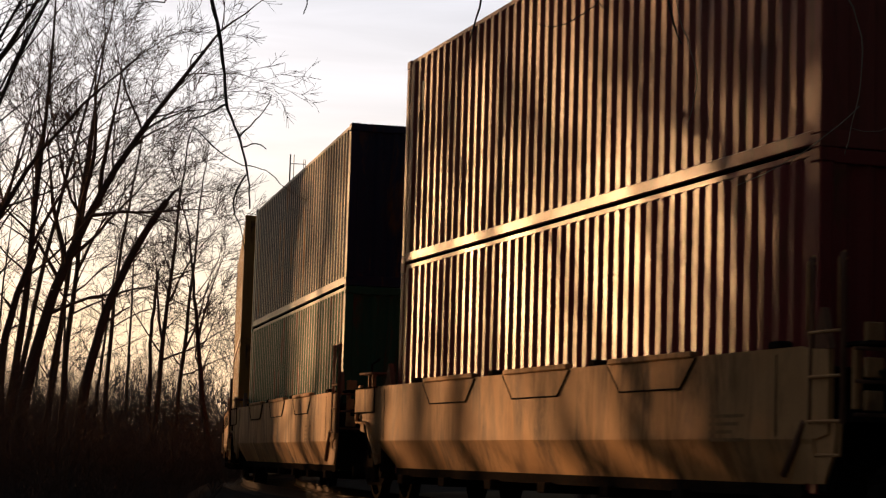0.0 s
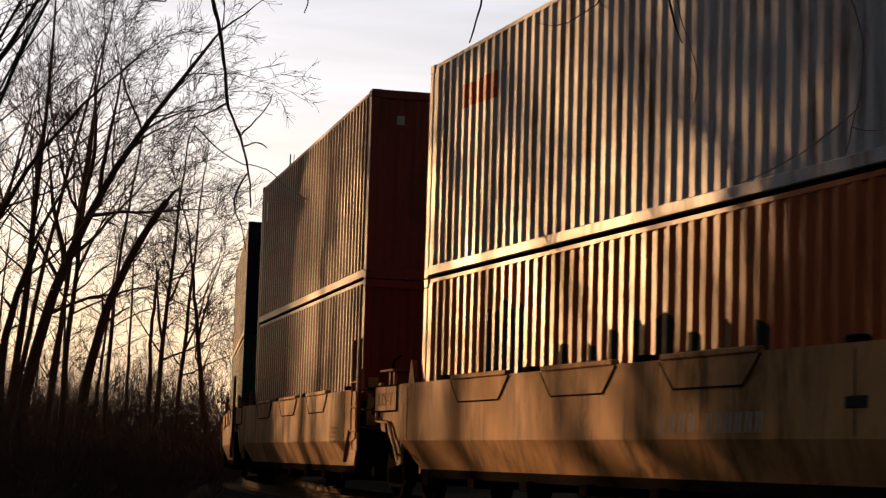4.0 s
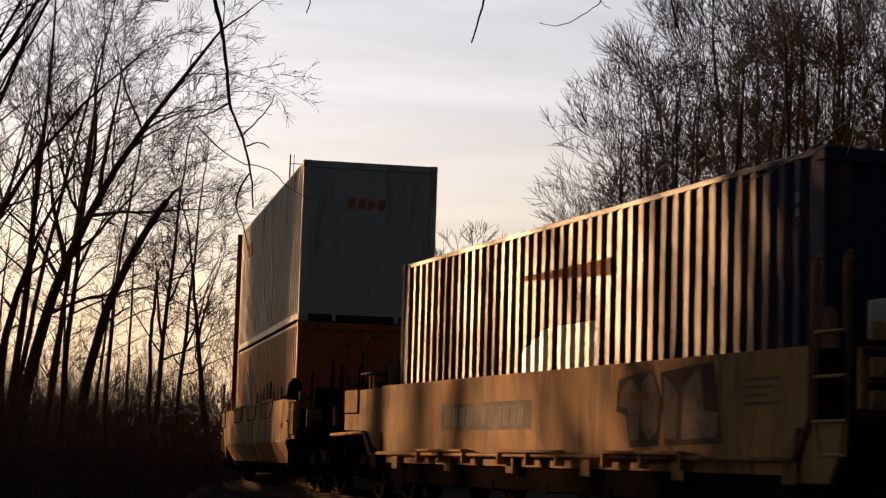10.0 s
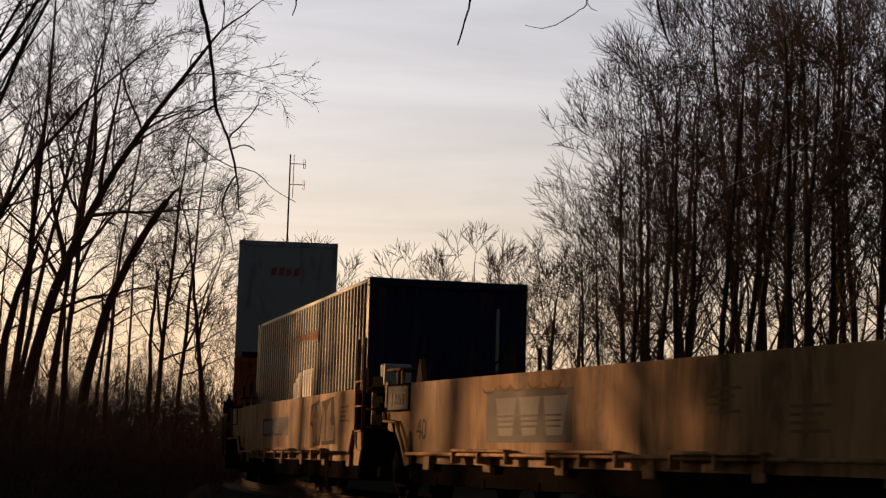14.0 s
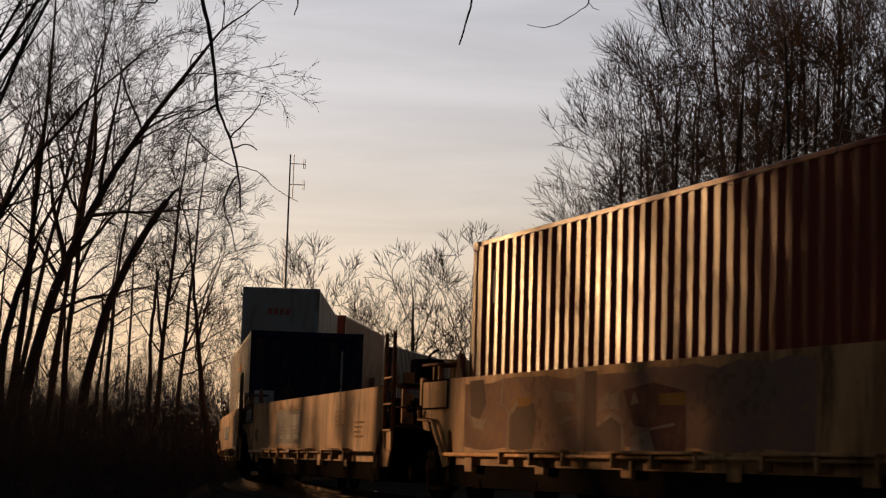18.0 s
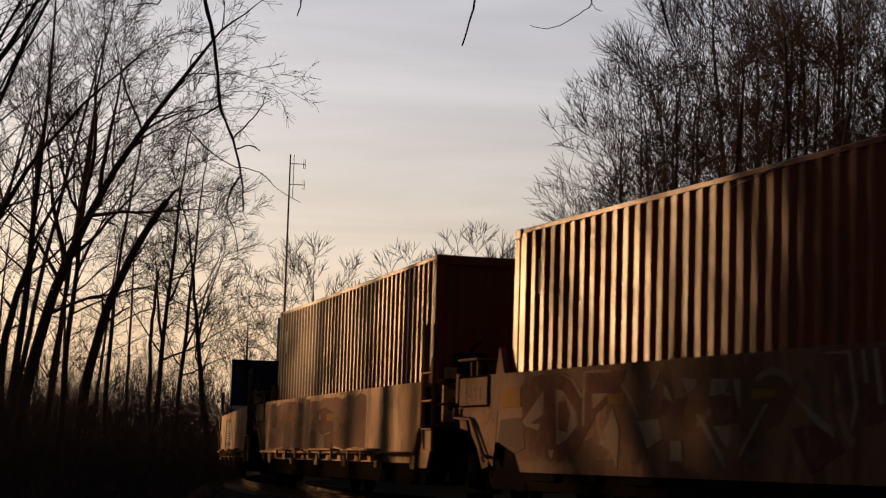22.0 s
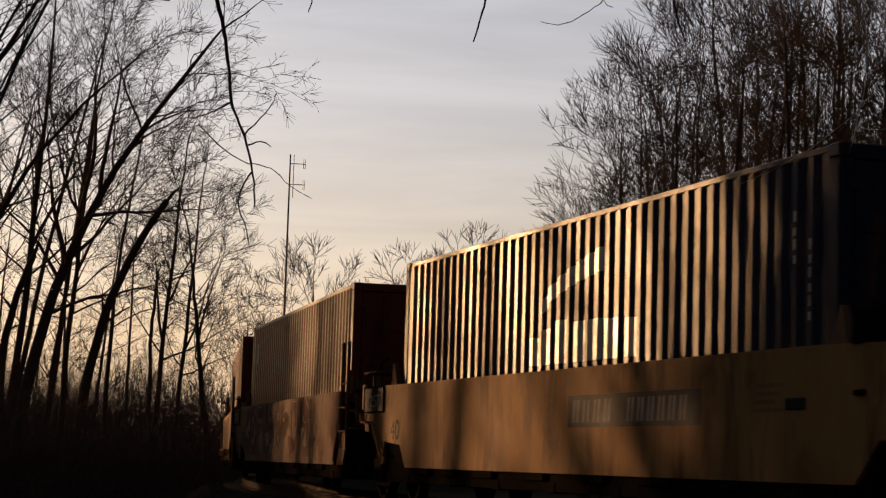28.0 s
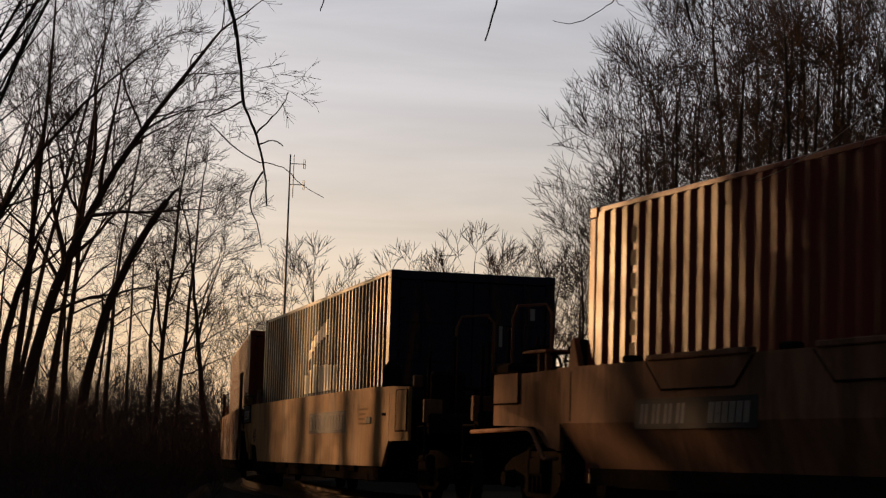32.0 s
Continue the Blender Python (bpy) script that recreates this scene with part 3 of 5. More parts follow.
    for e in (-1, 1):
        part("end_bulkhead", Mesh().box(-1.34, e * 6.32, 0.42, 1.34, e * 6.46, 1.45, 0.02), M_STEEL, w)
        part("end_shelf", Mesh().prism([(-1.34, e * 6.46), (1.34, e * 6.46), (0.75, e * 7.3), (-0.75, e * 7.3)], "z", 1.0, 1.16), M_STEEL, w)
        part("draft_arm", Mesh().box(-0.36, e * 6.46, 0.66, 0.36, e * 7.74, 1.0, 0.03), M_STEEL, w)
        for xx in (-0.9, 0.9):
            part("bulkhead_brace", Mesh().tube([(xx, e * 6.5, 1.44), (xx * 0.7, e * 7.25, 1.1)], 0.035, 8), M_STEEL, w)
        part("walkway", Mesh().box(-1.3, e * 6.6, 1.60, 1.1, e * 7.05, 1.635, 0.005), M_STEEL, w, "dark crossover walkway")
        for xx in (-1.25, -0.1, 1.0):
            part("walkway_post", Mesh().box(xx, e * 6.7, 1.1, xx + 0.06, e * 6.78, 1.6, 0.006), mat if xx < -1 else M_STEEL, w)
    for e, on in ((-1, near_end), (1, far_end)):
        if on:
            part("end_beam", Mesh().box(-1.3, e * 8.95, 0.92, 1.3, e * 9.15, 1.2, 0.03), M_STEEL, w)
            part("end_deck", Mesh().box(-0.7, e * 6.5, 1.0, 0.7, e * 8.95, 1.1, 0.01), M_STEEL, w)
            part("draft_box", Mesh().box(-0.34, e * 7.7, 0.62, 0.34, e * 9.1, 0.98, 0.03), M_STEEL, w)
            part("step_plate", Mesh().box(-1.36, e * 9.0, 1.08, -1.12, e * 9.08, 1.38, 0.01), M_WELL2, w, "small yellow step plate")
            part("step_stirrup", Mesh().tube([(-1.38, e * 9.25, 1.03), (-1.38, e * 9.25, 0.6), (-1.38, e * 8.85, 0.6), (-1.38, e * 8.85, 1.03), (-1.38, e * 9.25, 1.03)], 0.016, 6), M_STEEL, w)
            for xx, top in ((-1.28, 2.0), (-0.95, 2.2), (-0.5, 2.15), (0.15, 2.25), (0.95, 2.1)):
                part("end_post", Mesh().tube([(xx, e * 8.95, 1.15), (xx, e * 8.95, top - 0.08), (xx + 0.01, e * 8.97, top)], 0.02, 6), M_STEEL, w, smooth=True)
            wheel = part("brake_wheel", Mesh().tube([(0.15 + 0.26 * math.cos(k * 0.3927), e * 9.2, 1.85 + 0.26 * math.sin(k * 0.3927)) for k in range(17)], 0.018, 6), M_STEEL, w, "dark hand brake wheel", smooth=True)
            for k in range(4):
                part("spoke", Mesh().tube([(0.15, e * 9.2, 1.85), (0.15 + 0.26 * math.cos(k * 1.571), e * 9.2, 1.85 + 0.26 * math.sin(k * 1.571))], 0.012, 6), M_STEEL, wheel)
            part("hand_hoop", Mesh().tube([(-0.92, e * 8.9, 1.15), (-0.92, e * 8.9, 2.3), (-0.86, e * 8.9, 2.46), (-0.5, e * 8.9, 2.5), (-0.42, e * 8.9, 2.4), (-0.42, e * 8.9, 1.15)], 0.02, 8), M_WELL2, w, "tall steel hand hoop", smooth=True)
            part("brake_housing", Mesh().box(-0.05, e * 8.96, 1.6, 0.36, e * 9.16, 2.1, 0.03), M_STEEL, w)
            part("reservoir", Mesh().tube([(-0.9, e * 7.2, 1.35), (-0.9, e * 8.6, 1.35)], 0.2, 14), M_STEEL, w, smooth=True)
            part("valve_block", Mesh().box(-1.2, e * 8.3, 1.12, -0.75, e * 8.8, 1.75, 0.04), M_STEEL, w)
    if style == "rail":
        part("equipment_box", Mesh().box(-1.12, -6.62, 1.66, -0.72, -6.95, 1.98, 0.015), M_SILVER if s < -9 and s > -12 else M_STEEL, w, "small equipment box")
    if ladder:
        for xx in (-0.85, -0.25, 0.6):
            part("brake_rigging", Mesh().tube([(xx, -6.6, 1.16), (xx, -6.6, 2.05), (xx + 0.12, -6.62, 2.14)], 0.018, 6), M_STEEL, w)
    part("brake_cylinder", Mesh().tube([(-0.95, 6.75, 1.28), (-0.35, 6.75, 1.28)], [0.14, 0.14], 14), M_STEEL, w, smooth=True)
    part("air_reservoir", Mesh().tube([(-0.98, -6.85, 1.30), (-0.9, -6.85, 1.30), (0.1, -6.85, 1.30), (0.18, -6.85, 1.30)], [0.1, 0.17, 0.17, 0.1], 14), M_STEEL, w, smooth=True)
    if near_end:
        return rolls(w, s)
    hose = [(-1.2, -6.9, 1.5), (-1.15, -7.2, 1.25), (-1.1, -7.6, 1.1), (-1.15, -8.0, 1.22), (-1.2, -8.3, 1.45)]
    part("air_hose", Mesh().tube(hose, 0.02, 6), M_STEEL, w, "black rubber air hose", smooth=True)
    return rolls(w, s)


wells = {}
for key, label, s, style, mat, plate in (
        ("t", "yellow steel well car with grimy sides, far ahead", T_, "rail", M_WELL2, "bare"),
        ("r", "yellow steel well car under a double stack", R_, "crease", M_WELL, "bare"),
        ("q", "yellow steel well car under amber containers", Q_, "crease", M_WELL, "bare"),
        ("p", "yellow steel well car carrying green and navy containers", P_, "crease", M_WELL, "bare"),
        ("o", "yellow steel well car carrying faded brown containers", O_, "crease", M_WELL, "bare"),
        ("s", "yellow steel well car carrying orange and grey containers", S_, "crease", M_WELL, "bare"),
        ("b", "yellow steel well car with white spray-paint lettering on its side", B_, "rail", M_WELL, "bare"),
        ("x", "empty yellow steel well car with white company emblem", X_, "rail", M_WELL, "grey"),
        ("c", "grimy well car with faded pink and grey spray paint", C_, "rail", M_WELL, "bare"),
        ("d", "brown grimy well car covered in faded spray paint", D_, "deep", M_WELL2, "bare"),
        ("e", "yellow steel well car with white stencilled marks", E_, "deep", M_WELL_DIM, "grey"),
        ("g", "dull yellow well car with folded lower side", G_, "crease", M_WELL2, "bare")):
    wells[key] = well(label, s, style, mat, plate, ladder=key not in ("s", "e"), fold=1.03 if key == "g" else 0.86, near_end=key in ("s", "e"), far_end=key in ("b", "g"))


# ---- bogies ----
def bogie(s, first=[]):
    """A two-axle freight bogie: cast side frames with springs, bolster, and two wheelsets that turn."""
    if first:
        b = copy_thing(first[0], Matrix())
        return rolls(b, s, 0.0, 0.9)
    b = thing("bogie", "dark cast-steel two-axle bogie rolling on the rails", "bogie", "bogies of the train")
    for side in (-1, 1):
        x = side * 1.0
        ol = [(-1.2, 0.38), (-1.2, 0.56), (-0.95, 0.66), (-0.5, 0.74), (0.5, 0.74), (0.95, 0.66), (1.2, 0.56), (1.2, 0.38), (0.72, 0.38), (0.42, 0.22), (-0.42, 0.22), (-0.72, 0.38)]
        f = part("side_frame", Mesh().prism(ol, "x", x - 0.07, x + 0.07), M_STEEL, b)
        for yy in (-0.2, -0.06, 0.08, 0.22):
            part("spring", Mesh().tube([(x + side * 0.08, yy, 0.28), (x + side * 0.08, yy, 0.58)], 0.055, 10), M_STEEL, f)
        for yy in (-0.89, 0.89):
            part("bearing_cap", Mesh().tube([(x + side * 0.06, yy, 0.42), (x + side * 0.2, yy, 0.42)], [0.11, 0.085], 12), M_STEEL, f, "dark greasy bearing cap")
    part("bolster", Mesh().box(-1.15, -0.22, 0.46, 1.15, 0.22, 0.68, 0.03), M_STEEL, b)
    part("centre_plate", Mesh().tube([(0, 0, 0.66), (0, 0, 0.78)], 0.22, 16), M_STEEL, b)
    for yy in (-0.89, 0.89):
        ws = part("wheelset", Mesh().tube([(-0.98, 0, 0), (0.98, 0, 0)], 0.075, 12), M_STEEL, b, at=pose(0, yy, 0.42), smooth=True)
        for side in (-1, 1):
            g = 0.70 * side
            prof = [(g, 0.45), (g + 0.03 * side, 0.45), (g + 0.04 * side, 0.42), (g + 0.13 * side, 0.415), (g + 0.13 * side, 0.36), (g + 0.07 * side, 0.34), (g + 0.06 * side, 0.15), (g + 0.12 * side, 0.13),
                    (g + 0.12 * side, 0.07), (g - 0.03 * side, 0.07), (g - 0.03 * side, 0.13), (g + 0.02 * side, 0.15), (g + 0.02 * side, 0.34), (g, 0.36)]
            part("wheel", Mesh().lathe(prof, 0, 28), M_WHEEL, ws, "grimy steel wheel")
    first.append(b)
    return rolls(b, s, 0.0, 0.9)


BOGIES = [(T_ + R_) / 2 + 1.95, (T_ + R_) / 2 - 1.95, (R_ + Q_) / 2, (Q_ + P_) / 2, (P_ + O_) / 2, (O_ + S_) / 2, S_ - 7.75, B_ + 7.75, (B_ + X_) / 2, (X_ + C_) / 2, (C_ + D_) / 2,
          (D_ + E_) / 2, E_ - 7.75, G_ + 7.75, G_ - 7.75]
bogies = [bogie(s) for s in BOGIES]


def coupler(s):
    c = thing("coupler", "dark cast-steel knuckle couplers joining two well cars", "coupler", "couplers of the train")
    part("shank", Mesh().box(-0.1, -2.0, 0.76, 0.1, 2.0, 0.95, 0.03), M_STEEL, c)
    part("knuckle", Mesh().box(-0.2, -0.28, 0.68, 0.2, 0.28, 1.02, 0.06), M_STEEL, c)
    part("air_hose", Mesh().tube([(0.3, -0.9, 0.75), (0.32, -0.5, 0.42), (0.32, 0, 0.33), (0.32, 0.5, 0.42), (0.3, 0.9, 0.75)], 0.025, 6), M_STEEL, c, smooth=True)
    part("uncoupling_lever", Mesh().tube([(-1.35, -0.9, 1.05), (-1.35, -0.9, 0.85), (-0.2, -0.75, 0.85), (-0.1, -0.4, 1.0)], 0.016, 6), M_STEEL, c)
    return rolls(c, s, 0.0, 1.0)


coupler((S_ + B_) / 2)
coupler((E_ + G_) / 2)


# ---- emblems, marks and spray paint on the near side ----
def on_ribs(parent, name, mat, spans, label=""):
    """Paint on the folded side of a container: spans(y) gives the painted stretches of height, as (low, high), at y."""
    me = Mesh()
    n = int((CL - 0.28) / 0.278)
    start = -n * 0.278 / 2
    x = -(CW / 2 - 0.012)
    for k in range(n):
        y = start + k * 0.278
        pieces = [(y - 0.063, y + 0.013, 0.0, 0.0), (y + 0.013, y + 0.078, 0.0, 0.036), (y + 0.078, y + 0.150, 0.036, 0.036), (y + 0.150, y + 0.215, 0.036, 0.0)]
        for a, b, da, db in pieces:
            mid, ends = spans((a + b) / 2), [spans(a), spans(b)]
            for i, span in enumerate(mid):
                (l0, h0), (l1, h1) = [e[i] if len(e) == len(mid) else span for e in ends]
                me.quad((x + da - 0.003, a, l0), (x + db - 0.003, b, l1), (x + db - 0.003, b, h1), (x + da - 0.003, a, h0))
    data = me.data(name, mat, fix=False)
    bm = bmesh.new()
    bm.from_mesh(data)
    bmesh.ops.remove_doubles(bm, verts=bm.verts, dist=0.0005)
    bm.to_mesh(data)
    bm.free()
    return part(name, data, mat, parent, label)


def flat(parent, name, mat, outline, x=-1.4, t=0.001, label=""):
    """Flat paint of an outline of (y, z) on the near side wall."""
    return part(name, Mesh().prism(outline, "x", x - t, x), mat, parent, label)


def mark_bars(parent, y0, y1, z0, z1, count, mat, slant=0.03, proud=0.002):
    """A stencilled mark as upright bars, one for each character."""
    step = (y0 - y1) / count
    for k in range(count):
        for u in (0.06, 0.46):
            a, b = y0 - (k + u) * step, y0 - (k + u + 0.2) * step
            flat(parent, "mark", mat, [(a, z0), (b, z0), (b - slant, z1), (a - slant, z1)], t=proud)


def lettering(parent, text, y_first, y_last, z0, z1, mat, x):
    """Readable letters on the near side, facing away from the car."""
    cu = bpy.data.curves.new("lettering", "FONT")
    cu.body, cu.size, cu.extrude = text, 1.0, 0.002
    tmp = bpy.data.objects.new("lettering", cu)
    me = bpy.data.meshes.new_from_object(tmp)
    bpy.data.objects.remove(tmp)
    me.materials.clear()
    me.materials.append(mat)
    co = np.array([v.co for v in me.vertices])
    lo, hi = co.min(0), co.max(0)
    sx_, sz_ = (y_first - y_last) / (hi[0] - lo[0]), (z1 - z0) / (hi[1] - lo[1])
    ob = part("lettering", me, mat, parent)
    ob.matrix_basis = Matrix(((0, 0, -1, x), (-sx_, 0, 0, y_first + sx_ * lo[0]), (0, sz_, 0, z0 - sz_ * lo[1]), (0, 0, 0, 1)))
    return ob


def spray(parent, seed, y0, y1, z0, z1, fields, strokes):
    """Faded spray paint: large overlapping fields and bowed strokes, each a thin coat over the one before."""
    r = random.Random(seed)
    coat = 0.0008
    for mat, count in fields:
        for _ in range(count):
            cy, cz, ry, rz = r.uniform(y1, y0), r.uniform(z0, z1), r.uniform(0.3, 0.75), r.uniform(0.15, 0.42)
            ol = []
            for k in range(11):
                a = k * 2 * math.pi / 11
                m = r.uniform(0.65, 1.15)
                ol.append((min(y0, max(y1, cy + ry * m * math.cos(a))), min(z1, max(z0, cz + rz * m * math.sin(a)))))
            coat += 0.00003
            flat(parent, "spray_field", mat, ol, t=coat)
    for mat, count in strokes:
        for _ in range(count):
            y, z, a, w = r.uniform(y1 + 0.3, y0 - 0.3), r.uniform(z0 + 0.1, z1 - 0.1), r.uniform(0, 6.28), r.uniform(0.025, 0.05)
            bow = r.uniform(-0.5, 0.5)
            left, right = [], []
            for k in range(7):
                left.append((y - w * math.sin(a), min(z1, max(z0, z + w * math.cos(a)))))
                right.append((y + w * math.sin(a), min(z1, max(z0, z - w * math.cos(a)))))
                y, z, a = min(y0, max(y1, y + 0.12 * math.cos(a))), min(z1, max(z0, z + 0.12 * math.sin(a))), a + bow
            coat += 0.00003
            flat(parent, "spray_stroke", mat, left + right[::-1], t=coat)


M_FADE = material("faded_stencil_ground", (0.24, 0.145, 0.072), rough=0.85, spec=0.02, spread=0.3, dirt=(0.34, 0.2, 0.095), dirt_amount=0.5)
M_DIM = material("faded_white_lettering", (0.36, 0.29, 0.20), rough=0.85, spec=0.02, spread=0.2, dirt=(0.28, 0.18, 0.1), dirt_amount=0.45)
M_GHOST = material("faded_white_spray", (0.28, 0.215, 0.165), rough=0.85, spec=0.03, spread=0.25, dirt=(0.2, 0.13, 0.09), dirt_amount=0.4)
M_PINK = material("faded_pink_spray", (0.26, 0.165, 0.112), rough=0.85, spec=0.03, spread=0.25, dirt=(0.16, 0.09, 0.06), dirt_amount=0.4)
M_UMBER = material("umber_spray", (0.15, 0.082, 0.048), rough=0.85, spec=0.03, spread=0.3)
M_SMOKE = material("smoke_grey_spray", (0.13, 0.092, 0.072), rough=0.85, spec=0.02, spread=0.3)
M_WINE = material("wine_spray", (0.135, 0.062, 0.052), rough=0.85, spec=0.02, spread=0.3, dirt=(0.19, 0.11, 0.065), dirt_amount=0.35)
M_GOLD = material("ochre_spray", (0.26, 0.14, 0.04), rough=0.85, spec=0.03)

# company emblem panel on the empty car: three slanted white blocks with rules through them, on dark ground
x_car = wells["x"]
flat(x_car, "emblem_panel", M_PLATE, [(3.32, 0.83), (0.62, 0.83), (0.62, 1.42), (3.32, 1.45)])
for y0, y1 in ((3.02, 2.34), (2.26, 1.6), (1.5, 0.78)):
    flat(x_car, "emblem_block", M_WHITE, [(y0 - 0.14, 0.91), (y1 + 0.1, 0.91), (y1 - 0.02, 1.34), (y0 - 0.02, 1.34)], t=0.002)
for z in (1.0, 1.06, 1.12):
    flat(x_car, "emblem_rule", M_PLATE, [(2.95, z), (0.95, z), (0.95, z + 0.022), (2.95, z + 0.022)], t=0.003)
lettering(x_car, "125T", 7.13, 6.53, 1.33, 1.5, M_WHITE, -1.4165)
lettering(wells["d"], "125T", 7.13, 6.53, 1.33, 1.5, M_GHOST, -1.4165)
lettering(x_car, "40", 6.02, 5.62, 0.87, 1.14, M_BLACKP, -1.4005)
lettering(wells["e"], "125T", 7.13, 6.53, 1.33, 1.5, M_WHITE, -1.4165)
lettering(wells["s"], "125-T", 7.4, 6.75, 1.34, 1.51, M_DIM, -1.4165)
lettering(wells["e"], "40", 6.02, 5.62, 0.87, 1.14, M_BLACKP, -1.4005)
for key, d0, d1, a0, a1, b0, b1, z0, z1 in (("b", 3.58, 0.3, 3.42, 2.3, 2.0, 0.5, 1.03, 1.26), ("e", -0.6, -3.9, -0.71, -1.85, -2.17, -3.65, 1.04, 1.275), ("s", None, None, -1.98, -2.85, -3.0, -4.18, 0.92, 1.10),
                                            ("g", 4.55, 2.1, 4.45, 3.43, 3.04, 2.24, 1.01, 1.2)):
    if d0 is not None:
        flat(wells[key], "mark_panel", M_PLATE, [(d0, z0 - 0.05), (d1, z0 - 0.05), (d1, z1 + 0.05), (d0, z1 + 0.05)])
    mark_bars(wells[key], a0, a1, z0, z1, 4, M_WHITE)
    mark_bars(wells[key], b0, b1, z0, z1, 6, M_WHITE)
for key, y0, z0 in (("x", -2.6, 1.3), ("x", -4.2, 1.12), ("b", -5.0, 1.36), ("e", -4.9, 1.3), ("o", -4.4, 1.05), ("p", -3.5, 1.1)):
    for k in range(4):
        flat(wells[key], "stencil_line", M_FADE, [(y0, z0 - 0.07 * k), (y0 - 0.7 + 0.12 * (k % 3), z0 - 0.07 * k), (y0 - 0.7 + 0.12 * (k % 3), z0 - 0.07 * k + 0.03), (y0, z0 - 0.07 * k + 0.03)], t=0.002)
# bold pale shapes with dark edges on the blue container's car
for mat, t, shapes in ((M_SMOKE, 0.001, ([(-2.2, 1.46), (-3.05, 1.54), (-3.3, 1.2), (-3.2, 0.8), (-2.5, 0.78), (-2.4, 1.1), (-2.15, 1.14)], [(-3.22, 1.5), (-4.4, 1.56), (-4.6, 0.82), (-3.35, 0.8)])),
                       (M_GHOST, 0.002, ([(-2.25, 1.34), (-2.5, 1.46), (-2.75, 1.3), (-2.72, 0.86), (-2.5, 0.84), (-2.45, 1.16), (-2.2, 1.2)], [(-2.78, 1.42), (-3.0, 1.5), (-3.2, 1.3), (-3.16, 0.95), (-2.95, 0.84), (-2.78, 1.0)],
                                         [(-3.3, 1.46), (-3.62, 1.3), (-3.6, 0.86), (-3.32, 0.88)], [(-3.75, 1.36), (-4.1, 1.52), (-4.2, 1.12), (-4.5, 1.1), (-4.45, 0.88), (-3.72, 0.86)]))):
    for ol in shapes:
        flat(wells["b"], "spray_field", mat, ol, t=t)
for k, (yc, zc, w) in enumerate(((3.25, 1.48, 0.26), (2.72, 1.5, 0.2), (2.3, 1.49, 0.24), (1.75, 1.5, 0.22), (1.2, 1.49, 0.26))):
    ring = [(yc + w * math.cos(a), zc + 0.085 * math.sin(a)) for a in [math.pi * (1 + j / 6) for j in range(7)]]
    ring += [(yc + (w - 0.03) * math.cos(a), zc + 0.058 * math.sin(a)) for a in [math.pi * (2 - j / 6) for j in range(7)]]
    flat(x_car, "spray_stroke", M_FADE, ring, t=0.0025)
flat(wells["b"], "spray_field", M_GOLD, [(-2.5, 1.24), (-2.95, 1.24), (-2.95, 1.33), (-2.5, 1.33)], t=0.003)
M_MAUVE = material("mauve_grey_spray", (0.24, 0.15, 0.115), rough=0.85, spec=0.02, spread=0.3, dirt=(0.3, 0.18, 0.09), dirt_amount=0.4)
coat_r = random.Random(12)
top_edge = [(5.75 - 0.45 * k, 1.575 - coat_r.uniform(0, 0.08)) for k in range(20)]
low_edge = [(-2.8 + 0.45 * k, 0.74 + coat_r.uniform(0, 0.05)) for k in range(20)]
flat(wells["c"], "spray_field", M_MAUVE, top_edge + low_edge, t=0.0007)
spray(wells["c"], 3, 6.0, -3.0, 0.78, 1.56, ((M_PINK, 5),), ((M_PINK, 4),))
spray(wells["d"], 8, 5.4, -5.6, 0.62, 1.56, ((M_UMBER, 9), (M_SMOKE, 3)), ((M_PINK, 16), (M_SMOKE, 8)))
